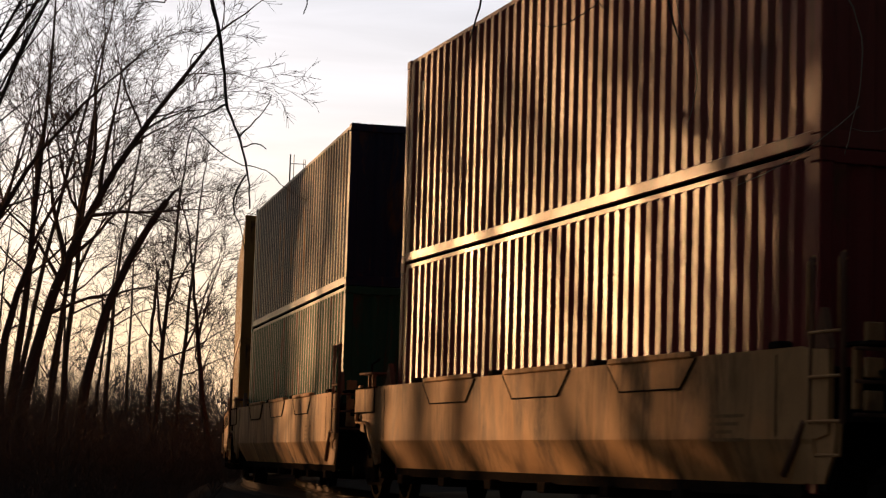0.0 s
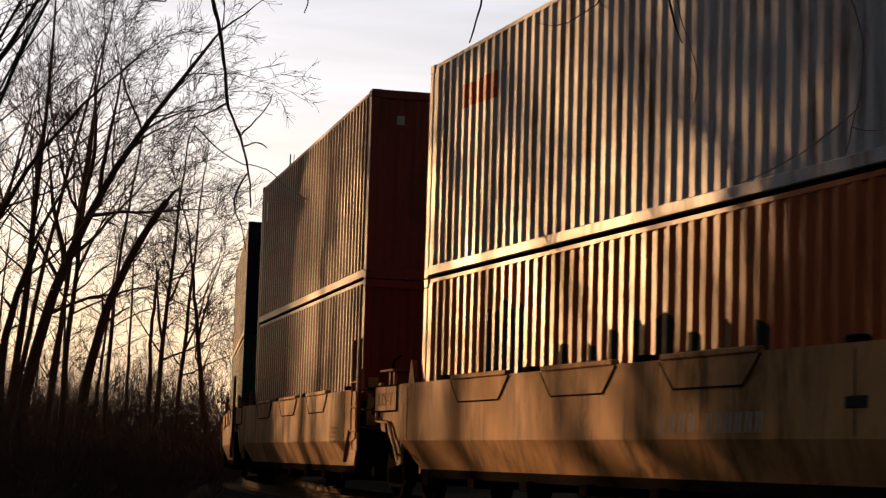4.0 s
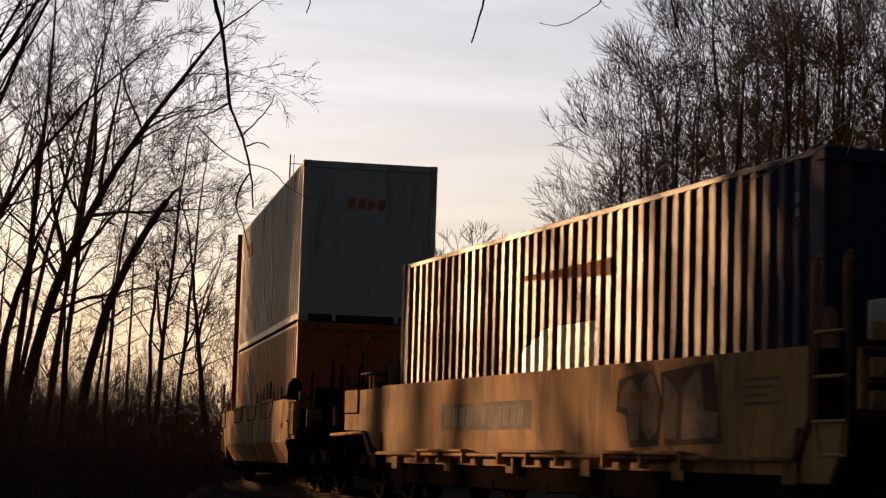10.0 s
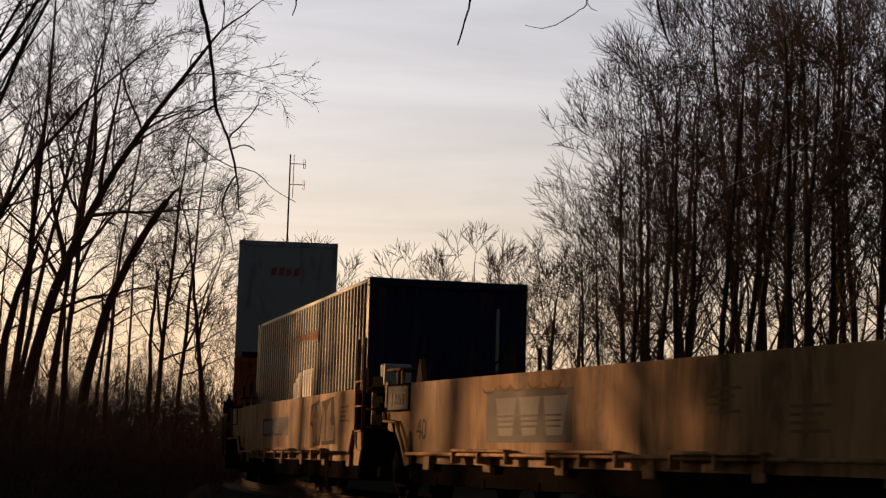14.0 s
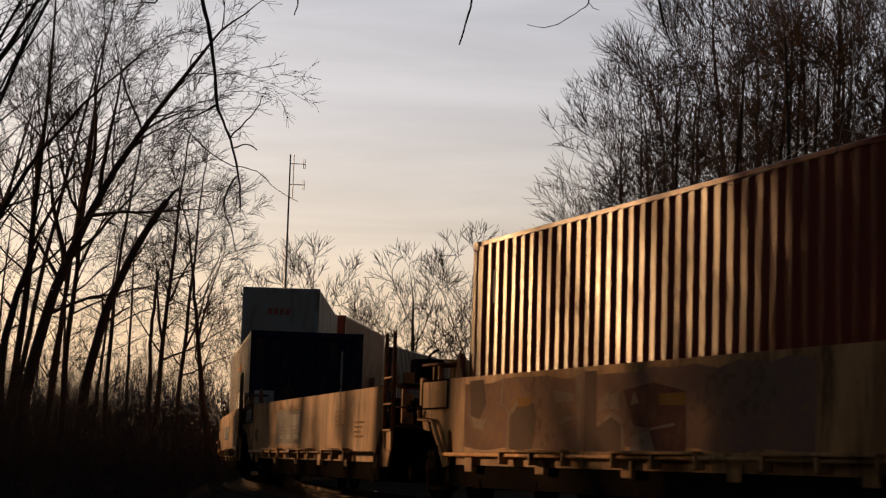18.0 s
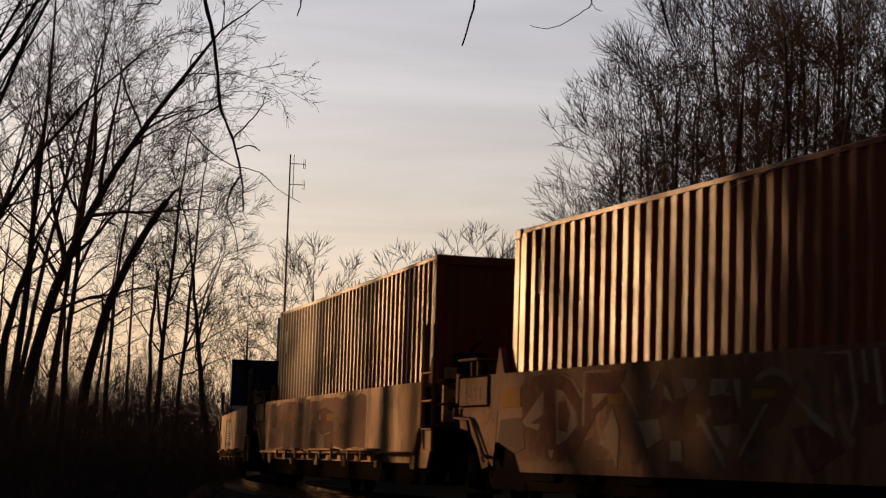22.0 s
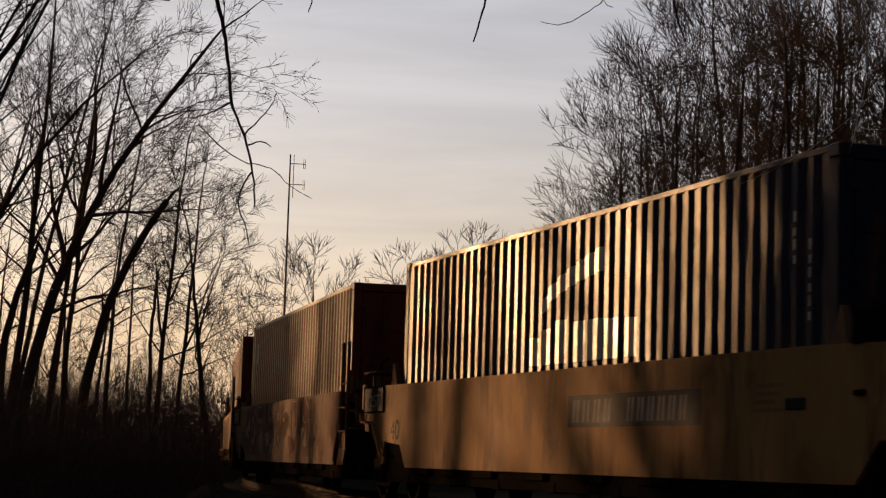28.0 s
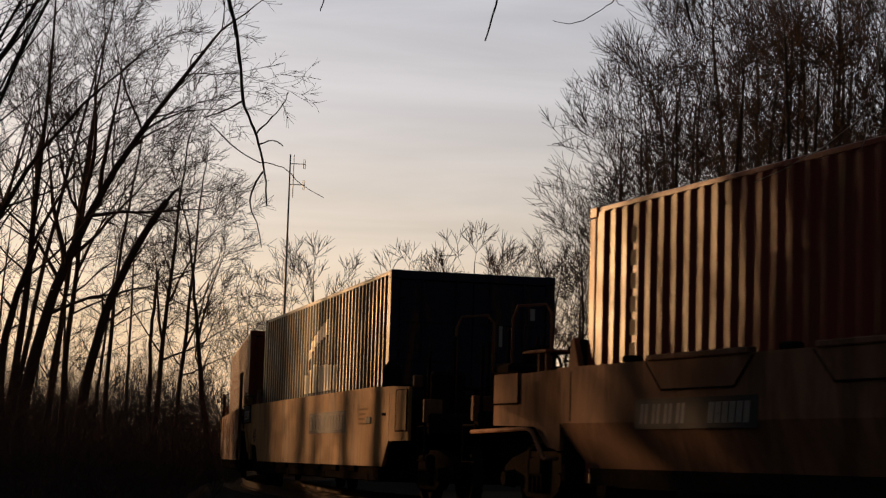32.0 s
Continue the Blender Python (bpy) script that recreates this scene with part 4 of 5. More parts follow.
# big angular spray-painted letters in several coats on the two grimy cars
COATS = (
    ("c", M_SMOKE, ([(5.58, 1.57), (5.1, 1.57), (5, 1.29), (5.23, 1.1), (5.52, 1.14)], [(4.17, 1.18), (3.95, 1.3), (3.47, 1.26), (3.39, 1.11), (3.51, 0.76), (4.18, 0.74)], [(1.71, 1.01), (1.38, 1.11), (1.11, 1.03), (1.1, 0.74), (1.65, 0.74)], [(2.05, 1.57), (1.73, 1.57), (1.74, 1.04), (1.59, 0.74), (2.05, 0.74)],)),
    ("c", M_WINE, ([(1.06, 1.35), (0.35, 1.41), (-0.36, 1.31), (-0.37, 0.74), (0.29, 0.74), (0.44, 0.97), (0.79, 1)],)),
    ("c", M_GHOST, ([(5.6, 1.17), (5.39, 1), (5.06, 0.98), (4.95, 1.13), (5.07, 1.1), (5.35, 1.12)], [(4.49, 1.57), (4.42, 1.57), (4.43, 1.25), (4.5, 1.25)], [(4.85, 1.32), (4.39, 1.25), (4.27, 1.15), (4.29, 0.74), (4.22, 0.74), (4.2, 1.12), (3.81, 1.33), (3.89, 1.35), (4.24, 1.18), (4.39, 1.27)], [(2.88, 1.4), (2.31, 1.34), (2.34, 1.27), (2.84, 1.25)], [(2.83, 1.12), (2.3, 1.08), (2.21, 1.1), (2.73, 1.02)], [(2.29, 1.57), (2.11, 1.57), (2.11, 0.74), (2.2, 0.74)],)),
    ("c", M_GHOST, ([(1.68, 1.27), (1.42, 1.35), (1.38, 1.18), (1.66, 1.15)], [(1.39, 1.32), (1.12, 1.33), (1.14, 1.16), (1.36, 1.17)], [(1.72, 1.03), (1.33, 1.14), (1.03, 1.06), (1, 0.74), (1.08, 0.74), (1.11, 1.02), (1.35, 1.09), (1.69, 0.99)], [(0.8, 1.34), (0.67, 1.22), (0.88, 1.2)], [(0.84, 0.89), (0.44, 0.95), (0.29, 0.74), (0.89, 0.74)], [(0.44, 0.97), (-0.13, 1.02), (-0.14, 0.99), (0.41, 0.95)],)),
    ("c", M_GOLD, ([(3.99, 1.34), (3.5, 1.32), (3.6, 1.24), (3.95, 1.23)], [(0.22, 1.3), (-0.36, 1.3), (-0.36, 1.18), (0.22, 1.19)],)),
    ("d", M_PINK, ([(6.94, 1.21), (6.05, 1.2), (6.09, 0.89), (6.18, 0.54), (6.7, 0.97)],)),
    ("d", M_WINE, ([(5.29, 1.48), (5.05, 1.56), (4.13, 1.57), (3.66, 1.36), (3.61, 0.96), (3.99, 0.73), (4.42, 0.63), (5.03, 0.72), (5.28, 1.01)], [(3.61, 1.56), (2.52, 1.55), (2.73, 1.33), (3.24, 1.13), (3.76, 0.71), (4.32, 0.6), (3.65, 0.98)], [(1.73, 1.23), (1.19, 1.25), (1.28, 1.08), (1.77, 1.09)], [(0.73, 1.24), (0.21, 1.25), (0.16, 1), (0.64, 0.99)], [(-0.77, 0.95), (-1.38, 0.99), (-1.65, 0.77), (-1.12, 0.57)], [(-1.41, 1.57), (-2.33, 1.57), (-3.26, 1.57), (-3.36, 0.96), (-2.54, 1.03), (-1.95, 0.96), (-1.64, 1.14)],)),
    ("d", M_SMOKE, ([(5.94, 1.09), (5.28, 1.11), (5.17, 0.77), (5.46, 0.7), (6.03, 0.84)],)),
    ("d", M_GHOST, ([(4.67, 1.4), (4.68, 1.15), (4.8, 0.96), (5.18, 1.01), (5.28, 1.06)], [(4.33, 1.4), (4.13, 1.38), (3.78, 1.16), (3.72, 1.02), (3.99, 0.87), (4.27, 0.8)], [(4.22, 1.57), (3.92, 1.48), (3.64, 1.29), (3.6, 1.31), (3.87, 1.5)], [(4.51, 0.75), (4.34, 0.75), (4.42, 0.64)], [(3.6, 1.57), (3.54, 1.57), (3.55, 1), (3.61, 1)], [(3.58, 1.57), (2.91, 1.57), (2.91, 1.54), (3.56, 1.55)], [(3.36, 1.33), (2.95, 1.33), (3.34, 1.17)],)),
    ("d", M_WINE, ([(4.71, 1.13), (4.73, 1.03), (5.03, 1.04)], [(4.26, 1.26), (4.04, 1.28), (3.91, 1.12), (3.99, 0.94), (4.25, 0.96)],)),
    ("d", M_GHOST, ([(2.84, 1.18), (2.67, 0.97), (2.71, 0.57), (2.88, 0.74), (3.17, 0.82)], [(2.24, 1.04), (1.77, 1.06), (1.67, 0.87), (2.02, 0.77)], [(1.81, 1.53), (1.76, 1.52), (1.96, 1.26), (2.01, 1.27)], [(1.66, 1.4), (1.53, 1.3), (1.48, 1.2), (1.68, 1.28)], [(1.32, 1.44), (0.96, 1.41), (1.01, 1.33), (1.15, 1.28)], [(0.69, 1.41), (0.36, 1.4), (0.4, 1.27), (0.73, 1.25)], [(0.27, 1.39), (0.13, 1.4), (0.12, 1.11), (0.18, 1.18)],)),
    ("d", M_GHOST, ([(1, 1.09), (0.91, 1.1), (0.41, 0.69), (0.39, 0.58)], [(0.64, 0.98), (0.31, 0.98), (0.29, 0.85), (0.37, 0.78)], [(-0.33, 1.17), (-0.39, 1.16), (0.11, 0.71), (0.18, 0.65), (0.07, 0.82)], [(1.52, 0.85), (1.28, 0.85), (1.23, 0.66), (1.51, 0.66)],)),
    ("d", M_GHOST, ([(-1.88, 1.57), (-1.93, 1.57), (-2, 1.3), (-1.94, 1.3)], [(-2.06, 1.57), (-2.13, 1.57), (-2.22, 1.13), (-2.15, 1.13)], [(-1.25, 1.57), (-1.73, 1.57), (-1.85, 1.13), (-1.75, 0.92), (-1.72, 0.94), (-1.78, 1.13), (-1.68, 1.54), (-1.28, 1.56)], [(-2.51, 1.31), (-2.63, 1.32), (-2.68, 1.21), (-2.86, 1.19), (-2.82, 1.16), (-2.53, 1.2)], [(-2.61, 0.82), (-2.95, 1.09), (-3.01, 0.8), (-2.92, 0.76)], [(-2.3, 1.09), (-2.77, 1.1), (-2.49, 0.91)],)),
    ("d", M_GHOST, ([(-2.85, 1.55), (-3.28, 1.39), (-3.31, 1.37), (-2.88, 1.5)], [(-3.18, 1.25), (-3.29, 1.24), (-3.42, 0.95), (-3.36, 0.93)], [(-3.54, 1.46), (-3.58, 1.46), (-3.82, 1.02), (-3.78, 0.97)], [(-3.82, 1.15), (-3.98, 1.16), (-3.98, 0.95), (-3.82, 0.87)], [(-3.55, 0.98), (-3.61, 0.95), (-3.78, 0.54), (-3.68, 0.59)], [(-0.76, 1.25), (-1.43, 0.97), (-1.49, 0.87), (-1.22, 0.97)],)),
    ("d", M_GOLD, ([(5.95, 1.45), (5.34, 1.45), (5.33, 1.23), (5.89, 1.22)], [(2.99, 1.32), (2.57, 1.32), (2.59, 1.21), (2.95, 1.22)], [(-0.08, 1.3), (-0.52, 1.29), (-0.53, 1.22), (-0.09, 1.21)],)),
)
for layer, (key, mat, shapes) in enumerate(COATS):
    for ol in shapes:
        flat(wells[key], "spray_shape", mat, ol, t=0.0022 + 0.0004 * layer)

# containers
def wave(y):
    out = []
    if -0.95 < y < 0.75:
        u = (0.75 - y) / 1.7
        top = 2.0 + 0.5 * math.sqrt(u) * 1.0
        out.append((top - 0.16 - 0.1 * u, top))
    return out


on_ribs(containers["e"], "emblem_sweep", M_GLOSS, wave, "white sweeping emblem")


def patch(key, name, mat, y0, y1, lo, hi, label=""):
    """One painted shape between y0 and y1; lo and hi give its heights at y."""
    on_ribs(containers[key], name, mat, lambda y: [(lo(y), hi(y))] if y0 < y < y1 else [], label)


for y0, y1, h in ((0.93, 1.12, 1.62), (0.5, 0.78, 1.7), (0.08, 0.4, 1.78), (-0.5, -0.1, 1.74), (-0.98, -0.62, 1.74), (-1.48, -1.1, 1.72), (-1.95, -1.62, 1.7)):
    patch("e", "emblem_stroke", M_GLOSS, y0, y1, lambda y: 1.3, lambda y, h=h: h, "white emblem stroke")
patch("b", "emblem_base", M_GLOSS, -1.1, 0.1, lambda y: 1.2, lambda y: 1.72, "white emblem shape")
patch("b", "emblem_base", M_GLOSS, 0.3, 1.25, lambda y: 1.2, lambda y: 1.72 - 0.3 * abs(y - 0.4), "white emblem shape")
patch("b", "emblem_flash", M_FLAME, -1.45, 1.25, lambda y: 2.17 + 0.05 * (y + 1.45), lambda y: 2.36, "faded orange emblem")
patch("s2", "emblem", M_REDP, 3.5, 4.1, lambda y: 2.12 - 0.05 * (4.8 - y), lambda y: 2.4, "red emblem")
patch("s2", "emblem", M_REDP, 4.15, 4.8, lambda y: 2.1, lambda y: 2.42 - 0.06 * (4.8 - y), "red emblem")
patch("s1", "emblem", M_COBALT, 2.3, 3.65, lambda y: 1.05 + 0.08 * math.sin(y * 7), lambda y: 2.08 - 0.15 * abs(y - 3.0) + 0.05 * math.sin(y * 11), "blue emblem")
# rounded dark patches painting shadows low on the orange side
shadow_r = random.Random(4)
for k in range(8):
    y0 = -3.8 + 0.66 * k
    top = shadow_r.uniform(1.45, 1.72)
    patch("s1", "shadow_patch", M_BLACKP, y0, y0 + shadow_r.uniform(0.2, 0.45), lambda y: 1.15, lambda y, h=top, m=y0 + 0.2: h - 2.2 * (y - m) ** 2, "dark patch painted as a shadow")
for k in range(7):
    z = 2.6 - 0.235 * k
    part("upright_mark", Mesh().box(-1.2215, 4.98, z - 0.16, -1.2195, 5.10, z, 0), M_GHOST, containers["g"], at=Matrix.Translation((0.0125, 0, 0)))
for key in ("c", "d", "o2"):
    part("upright_mark", Mesh().box(-1.2105, 5.3, 2.1, -1.2085, 5.38, 2.5), M_WHITE, containers[key])
# columns of small reflective plates on the outer folds near the trailing end
for key, yc, z, count in (("e", -5.585, 1.45, 6), ("e", -5.307, 1.95, 4), ("e", 5.53, 2.3, 2), ("c", -5.585, 2.3, 3), ("c", -5.307, 1.8, 4), ("d", -5.585, 2.2, 3), ("b", -5.585, 2.35, 2), ("s1", 5.53, 2.0, 2), ("s2", 5.53, 2.4, 2)):
    for k in range(count):
        z0 = z + 0.12 * k
        part("reflective_plate", Mesh().box(-1.2095, yc - 0.018, z0, -1.2065, yc + 0.018, z0 + 0.07 + 0.02 * (k % 2), 0.0), M_WHITE, containers[key], "small white reflective plate")
s2 = containers["s2"]
for k in range(4):
    y0 = -0.42 + 0.185 * k
    part("end_emblem", Mesh().prism([(y0, 2.03), (y0 + 0.14, 2.05), (y0 + 0.16, 2.26), (y0 + 0.03, 2.22)], "y", -6.082, -6.0775), M_ROSE, s2, "faded red emblem shape")
for a, b, z0, z1 in ((-0.82, -0.55, 1.3, 1.55), (-0.6, -0.42, 0.98, 1.38)):
    part("placard", Mesh().box(a, -6.082, z0, b, -6.0775, z1), M_SILVER, s2, "pale patched rectangle")
# flat black plates paint the dark recess below the grey end wall
for a, b in ((-1.05, -0.62), (-0.55, 0.5), (0.58, 1.08)):
    part("recess_shade", Mesh().box(a, -6.103, 0.01, b, -6.098, 0.13), M_BLACKP, s2, "black plate painted for the dark recess under the end")
for key, a, b, z0, z1 in (("b", 0.74, 0.79, 1.55, 2.5), ("e", 0.85, 0.92, 2.25, 2.42), ("e", 0.39, 0.44, 1.85, 2.15), ("d", -0.33, -0.24, 2.12, 2.3), ("o2", -0.82, -0.7, 2.36, 2.5)):
    part("end_mark", Mesh().box(a, -6.1, z0, b, -6.0965, z1), M_WHITE, containers[key])


# ---- trees ----
def tubes(segs, sides):
    """Tapered bars between pairs of points, all in one mesh. segs: rows of x, y, z, x, y, z, r, r."""
    a = np.array(segs, float)
    p, q, r0, r1 = a[:, :3], a[:, 3:6], a[:, 6], a[:, 7]
    d = q - p
    d /= np.linalg.norm(d, axis=1)[:, None] + 1e-9
    ref = np.where(np.abs(d[:, 2:3]) > 0.8, np.array([[1.0, 0, 0]]), np.array([[0, 0, 1.0]]))
    u = np.cross(d, ref)
    u /= np.linalg.norm(u, axis=1)[:, None] + 1e-9
    w = np.cross(d, u)
    ang = np.arange(sides) * 2 * math.pi / sides
    ring = u[:, None, :] * np.cos(ang)[None, :, None] + w[:, None, :] * np.sin(ang)[None, :, None]
    v = np.stack([p[:, None] + ring * r0[:, None, None], q[:, None] + ring * r1[:, None, None]], 1).reshape(-1, 3)
    n = len(a)
    base = (np.arange(n) * 2 * sides)[:, None, None]
    k = np.arange(sides)
    f = np.stack([k, (k + 1) % sides, sides + (k + 1) % sides, sides + k], 1)[None] + base
    return v, f.reshape(-1, 4)


def tube_mesh(name, segs, sides, mat):
    v, f = tubes(segs, sides)
    me = bpy.data.meshes.new(name)
    me.vertices.add(len(v))
    me.vertices.foreach_set("co", v.ravel())
    me.loops.add(len(f) * 4)
    me.loops.foreach_set("vertex_index", f.ravel().astype(np.int32))
    me.polygons.add(len(f))
    me.polygons.foreach_set("loop_start", np.arange(len(f), dtype=np.int32) * 4)
    me.polygons.foreach_set("loop_total", np.full(len(f), 4, dtype=np.int32))
    me.update()
    me.shade_smooth()
    me.materials.append(mat)
    return me


def limb(rng, segs, p, d, length, r, level, twig, wob, pull, fine):
    """A limb that tapers and wanders, puts out side shoots turn about, and ends in a small fork. fine: the length of the last twigs."""
    n = (2 if fine < 0.45 else 1) if level == 0 else max(3, min(10, int(length / (fine * (0.55 + 0.16 * level)))))
    turn = rng.uniform(0, 6.28)
    r0 = r
    bow = Vector((rng.gauss(0, wob), rng.gauss(0, wob), rng.gauss(0, wob * 0.6))) * 1.6 / n
    for k in range(n):
        d = (d + Vector((rng.gauss(0, wob), rng.gauss(0, wob), rng.gauss(0, wob))) * 0.8 + bow + Vector(pull) * (1.2 / n)).normalized()
        q = p + d * length / n
        r1 = max(twig * 0.6, r0 * (1 - 0.78 * (k + 1) / n))
        segs.append((*p, *q, r, r1))
        p, r = q, r1
        f = (k + 1) / n
        if level and f > 0.25 and rng.random() < 0.63:
            turn += 2.4 + rng.uniform(-0.5, 0.5)
            shoot(rng, segs, p, d, turn, radians(rng.uniform(26, 58)), max(fine * rng.uniform(0.7, 1.2), length * (0.62 - 0.36 * f) * rng.uniform(0.6, 1.2)), max(twig, r * 0.6), level - 1, twig, wob, pull, fine)
    if level:
        for k in (0, 1):
            shoot(rng, segs, p, d, turn + 2.9 * k, radians(rng.uniform(8, 30)), max(fine * rng.uniform(0.7, 1.2), length * rng.uniform(0.22, 0.36)), max(twig, r * 0.9), level - 1, twig, wob, pull, fine)


def shoot(rng, segs, p, d, turn, a, length, r, level, twig, wob, pull, fine):
    """A limb that leaves the way d at the angle a."""
    side = d.orthogonal().normalized()
    side.rotate(Matrix.Rotation(turn, 3, d))
    limb(rng, segs, p, (d * math.cos(a) + side * math.sin(a)).normalized(), length, r, level, twig, wob, pull, fine)


def tree_meshes(seed, height, r, lean=(0.0, 0.0), curve=0.0, limbs=12, first=0.35, limb_len=0.24, level=3, angle=(34, 64), twig=0.0085, wob=0.15, pull=(0.03, 0.0, 0.07), fine=0.42, broken=False, leaders=()):
    """Trunk and crown of a bare winter tree, with its base at the origin. leaders: (height share, sideways slope, length) of strong second stems."""
    rng = random.Random(seed)
    trunk, crown, line = [], [], []
    n = 18
    p, off = Vector((0, 0, -0.4)), Vector((0, 0, 0))
    for k in range(n):
        f = (k + 1) / n
        z = height * (1 if broken else 0.9) * f
        off += Vector((rng.gauss(0, 0.022), rng.gauss(0, 0.03), 0))
        q = Vector((lean[0] * z + curve * z * z, lean[1] * z, z)) + off
        top = 0.45 if broken else 0.78
        ra, rb = r * (1 - top * k / n) * (1.35 if k == 0 else 1.0), r * (1 - top * f)
        trunk.append((*p, *q, ra, rb))
        line.append((q.copy(), (q - p).normalized(), rb))
        p = q
    d = line[-1][1]
    if broken:
        for k in range(5):
            e = (d + Vector((rng.gauss(0, 0.14), rng.gauss(0, 0.14), 0))).normalized()
            trunk.append((*(p - d * 0.15), *(p + e * rng.uniform(0.15, 0.7)), r * 0.28, 0.015))
    for k in range(limbs):
        f = first + (0.97 - first) * (k + rng.random()) / limbs
        q, dd, rr = line[min(n - 1, int(f * n))]
        shoot(rng, crown, q - dd * rng.random() * height / n, dd, k * 2.4 + rng.uniform(-0.6, 0.6), radians(rng.uniform(*angle)),
              height * limb_len * rng.uniform(0.7, 1.2) * (1.25 - 0.7 * f), rr * rng.uniform(0.34, 0.56), 1 if broken else level, twig, wob, pull, fine)
    for k in range(14):          # short stray shoots low on the trunk
        q, dd, rr = line[rng.randrange(int(n * 0.2), int(n * 0.62))]
        shoot(rng, crown, q, dd, rng.uniform(0, 6.28), radians(rng.uniform(40, 85)), height * rng.uniform(0.035, 0.11), max(twig, rr * 0.16), 1, twig, wob, pull, fine)
    for f, slope, length in leaders:
        q, dd, rr = line[min(n - 1, int(f * n))]
        limb(rng, crown, q - dd * 0.1, Vector((slope, 0.05, 1)).normalized(), length, rr * 0.72, level, twig, wob * 0.6, pull, fine)
    if not broken:
        limb(rng, crown, p, d, height * 0.17, rb * 0.95, level, twig, wob, pull, fine)
    return trunk, crown


def tree(label, x, y, trunk, crown, group="", turn=0.0, size=1.0):
    t = thing("bare_tree", label, "tree", group, at=Matrix.Translation((x, y, ground_z(x, y))) @ pose(0, 0, 0, 0, 0, turn))
    t.scale = (size, size, size)
    part("trunk", trunk, M_BARK, t)
    part("crown", crown, M_TWIG, t)
    return t


def build_tree(label, x, y, group="", **kw):
    tr, cr = tree_meshes(**kw)
    return tree(label, x, y, tube_mesh("trunk", tr, 10, M_BARK), tube_mesh("crown", cr, 4, M_TWIG), group)


WOOD_L, WOOD_R, WOOD_F = "bare trees of the wood along the outer side of the curve", "bare trees of the thicket inside the curve", "distant bare trees"
build_tree("large bare tree leaning in a long curve over the undergrowth", -13.86, 68, WOOD_L, seed=5, height=16.5, r=0.25, lean=(-0.03, 0), curve=0.0272, limbs=13, first=0.42, limb_len=0.32, angle=(26, 58), leaders=((0.45, -0.08, 4.2), (0.55, 0.16, 6.4), (0.66, 0.12, 4.6), (0.76, 0.6, 3.6)))
build_tree("tall bare tree with a straight slim trunk", -14.04, 66, WOOD_L, seed=3, height=17.5, r=0.155, lean=(0.092, 0), curve=-0.001, limbs=12, first=0.38, limb_len=0.3, leaders=((0.45, 0.4, 4.6), (0.6, -0.2, 3.8)))
build_tree("short dead trunk with a snapped top", -13.0, 64, WOOD_L, seed=19, height=7.4, r=0.17, lean=(-0.36, 0), curve=0.052, limbs=4, first=0.6, limb_len=0.12, broken=True)
build_tree("upright bare tree with ascending branches", -12.92, 70, WOOD_L, seed=12, height=15, r=0.135, lean=(0.041, 0), leaders=((0.5, 0.4, 4.2), (0.62, -0.25, 3.6)), limbs=11, first=0.38, limb_len=0.28, angle=(28, 56))
build_tree("broken leaning snag with a splintered top", -12.09, 69, WOOD_L, seed=9, height=9.9, r=0.2, lean=(-0.08, 0), curve=0.036, limbs=6, first=0.5, limb_len=0.12, angle=(18, 40), broken=True)
build_tree("bare tree with a fine rounded crown at the wood's edge", -10.21, 74, WOOD_L, seed=15, height=13.6, r=0.125, leaders=((0.42, -0.25, 3.6), (0.55, 0.4, 3.4)), lean=(-0.01, 0), curve=0.0056, limbs=13, first=0.36, limb_len=0.23, angle=(36, 68))
build_tree("slender upright bare tree", -10.06, 77, WOOD_L, seed=8, height=13.2, r=0.11, leaders=((0.42, 0.45, 3.4),), lean=(0.07, 0), limbs=13, first=0.34, limb_len=0.23, angle=(36, 68))
build_tree("slim bare tree leaning back from the track", -7.87, 72, WOOD_L, seed=26, height=10.6, r=0.13, lean=(-0.119, 0), curve=-0.0026, limbs=11, first=0.4, limb_len=0.2, angle=(36, 68), leaders=((0.5, 0.1, 3.2),))
build_tree("slim bare tree with dense fine twigs", -12.13, 75, WOOD_L, seed=23, height=15, r=0.11, leaders=((0.5, 0.3, 4.0),), lean=(-0.052, 0), curve=0.0097, limbs=10, first=0.4, limb_len=0.28)
build_tree("bare tree leaning across the wood", -12.98, 62, WOOD_L, seed=17, height=14, r=0.17, leaders=((0.5, 0.15, 4.5), (0.66, 0.3, 4.0)), lean=(-0.6, 0), curve=0.064, limbs=11, first=0.45, limb_len=0.32)
build_tree("thin bare sapling in the wood", -13.85, 71, WOOD_L, seed=31, height=10, r=0.09, lean=(0.1, 0), curve=0.002, limbs=12, first=0.35, limb_len=0.2, level=2)
build_tree("thin dead sapling with a broken top", -10.98, 80, WOOD_L, seed=33, height=8.3, r=0.1, lean=(-0.065, 0), curve=0.0065, limbs=7, first=0.45, limb_len=0.12, broken=True)
build_tree("tall bare tree deep in the wood", -15.9, 82, WOOD_L, seed=36, height=20, r=0.14, lean=(0.1, 0), limbs=11, first=0.42, limb_len=0.28)
build_tree("tall bare tree with spreading upper branches", -16.6, 78, WOOD_L, seed=38, height=19, r=0.135, lean=(0.16, 0), curve=0.002, limbs=11, first=0.45, limb_len=0.28)


def stock(seeds, sides, **kw):
    made = []
    for k in seeds:
        tr, cr = tree_meshes(seed=k, **{**kw, "lean": (0.05 * (k % 5 - 2), 0.03 * (k % 3 - 1))})
        made.append((tube_mesh("trunk", tr, 8, M_BARK), tube_mesh("crown", cr, sides, M_TWIG)))
    return made


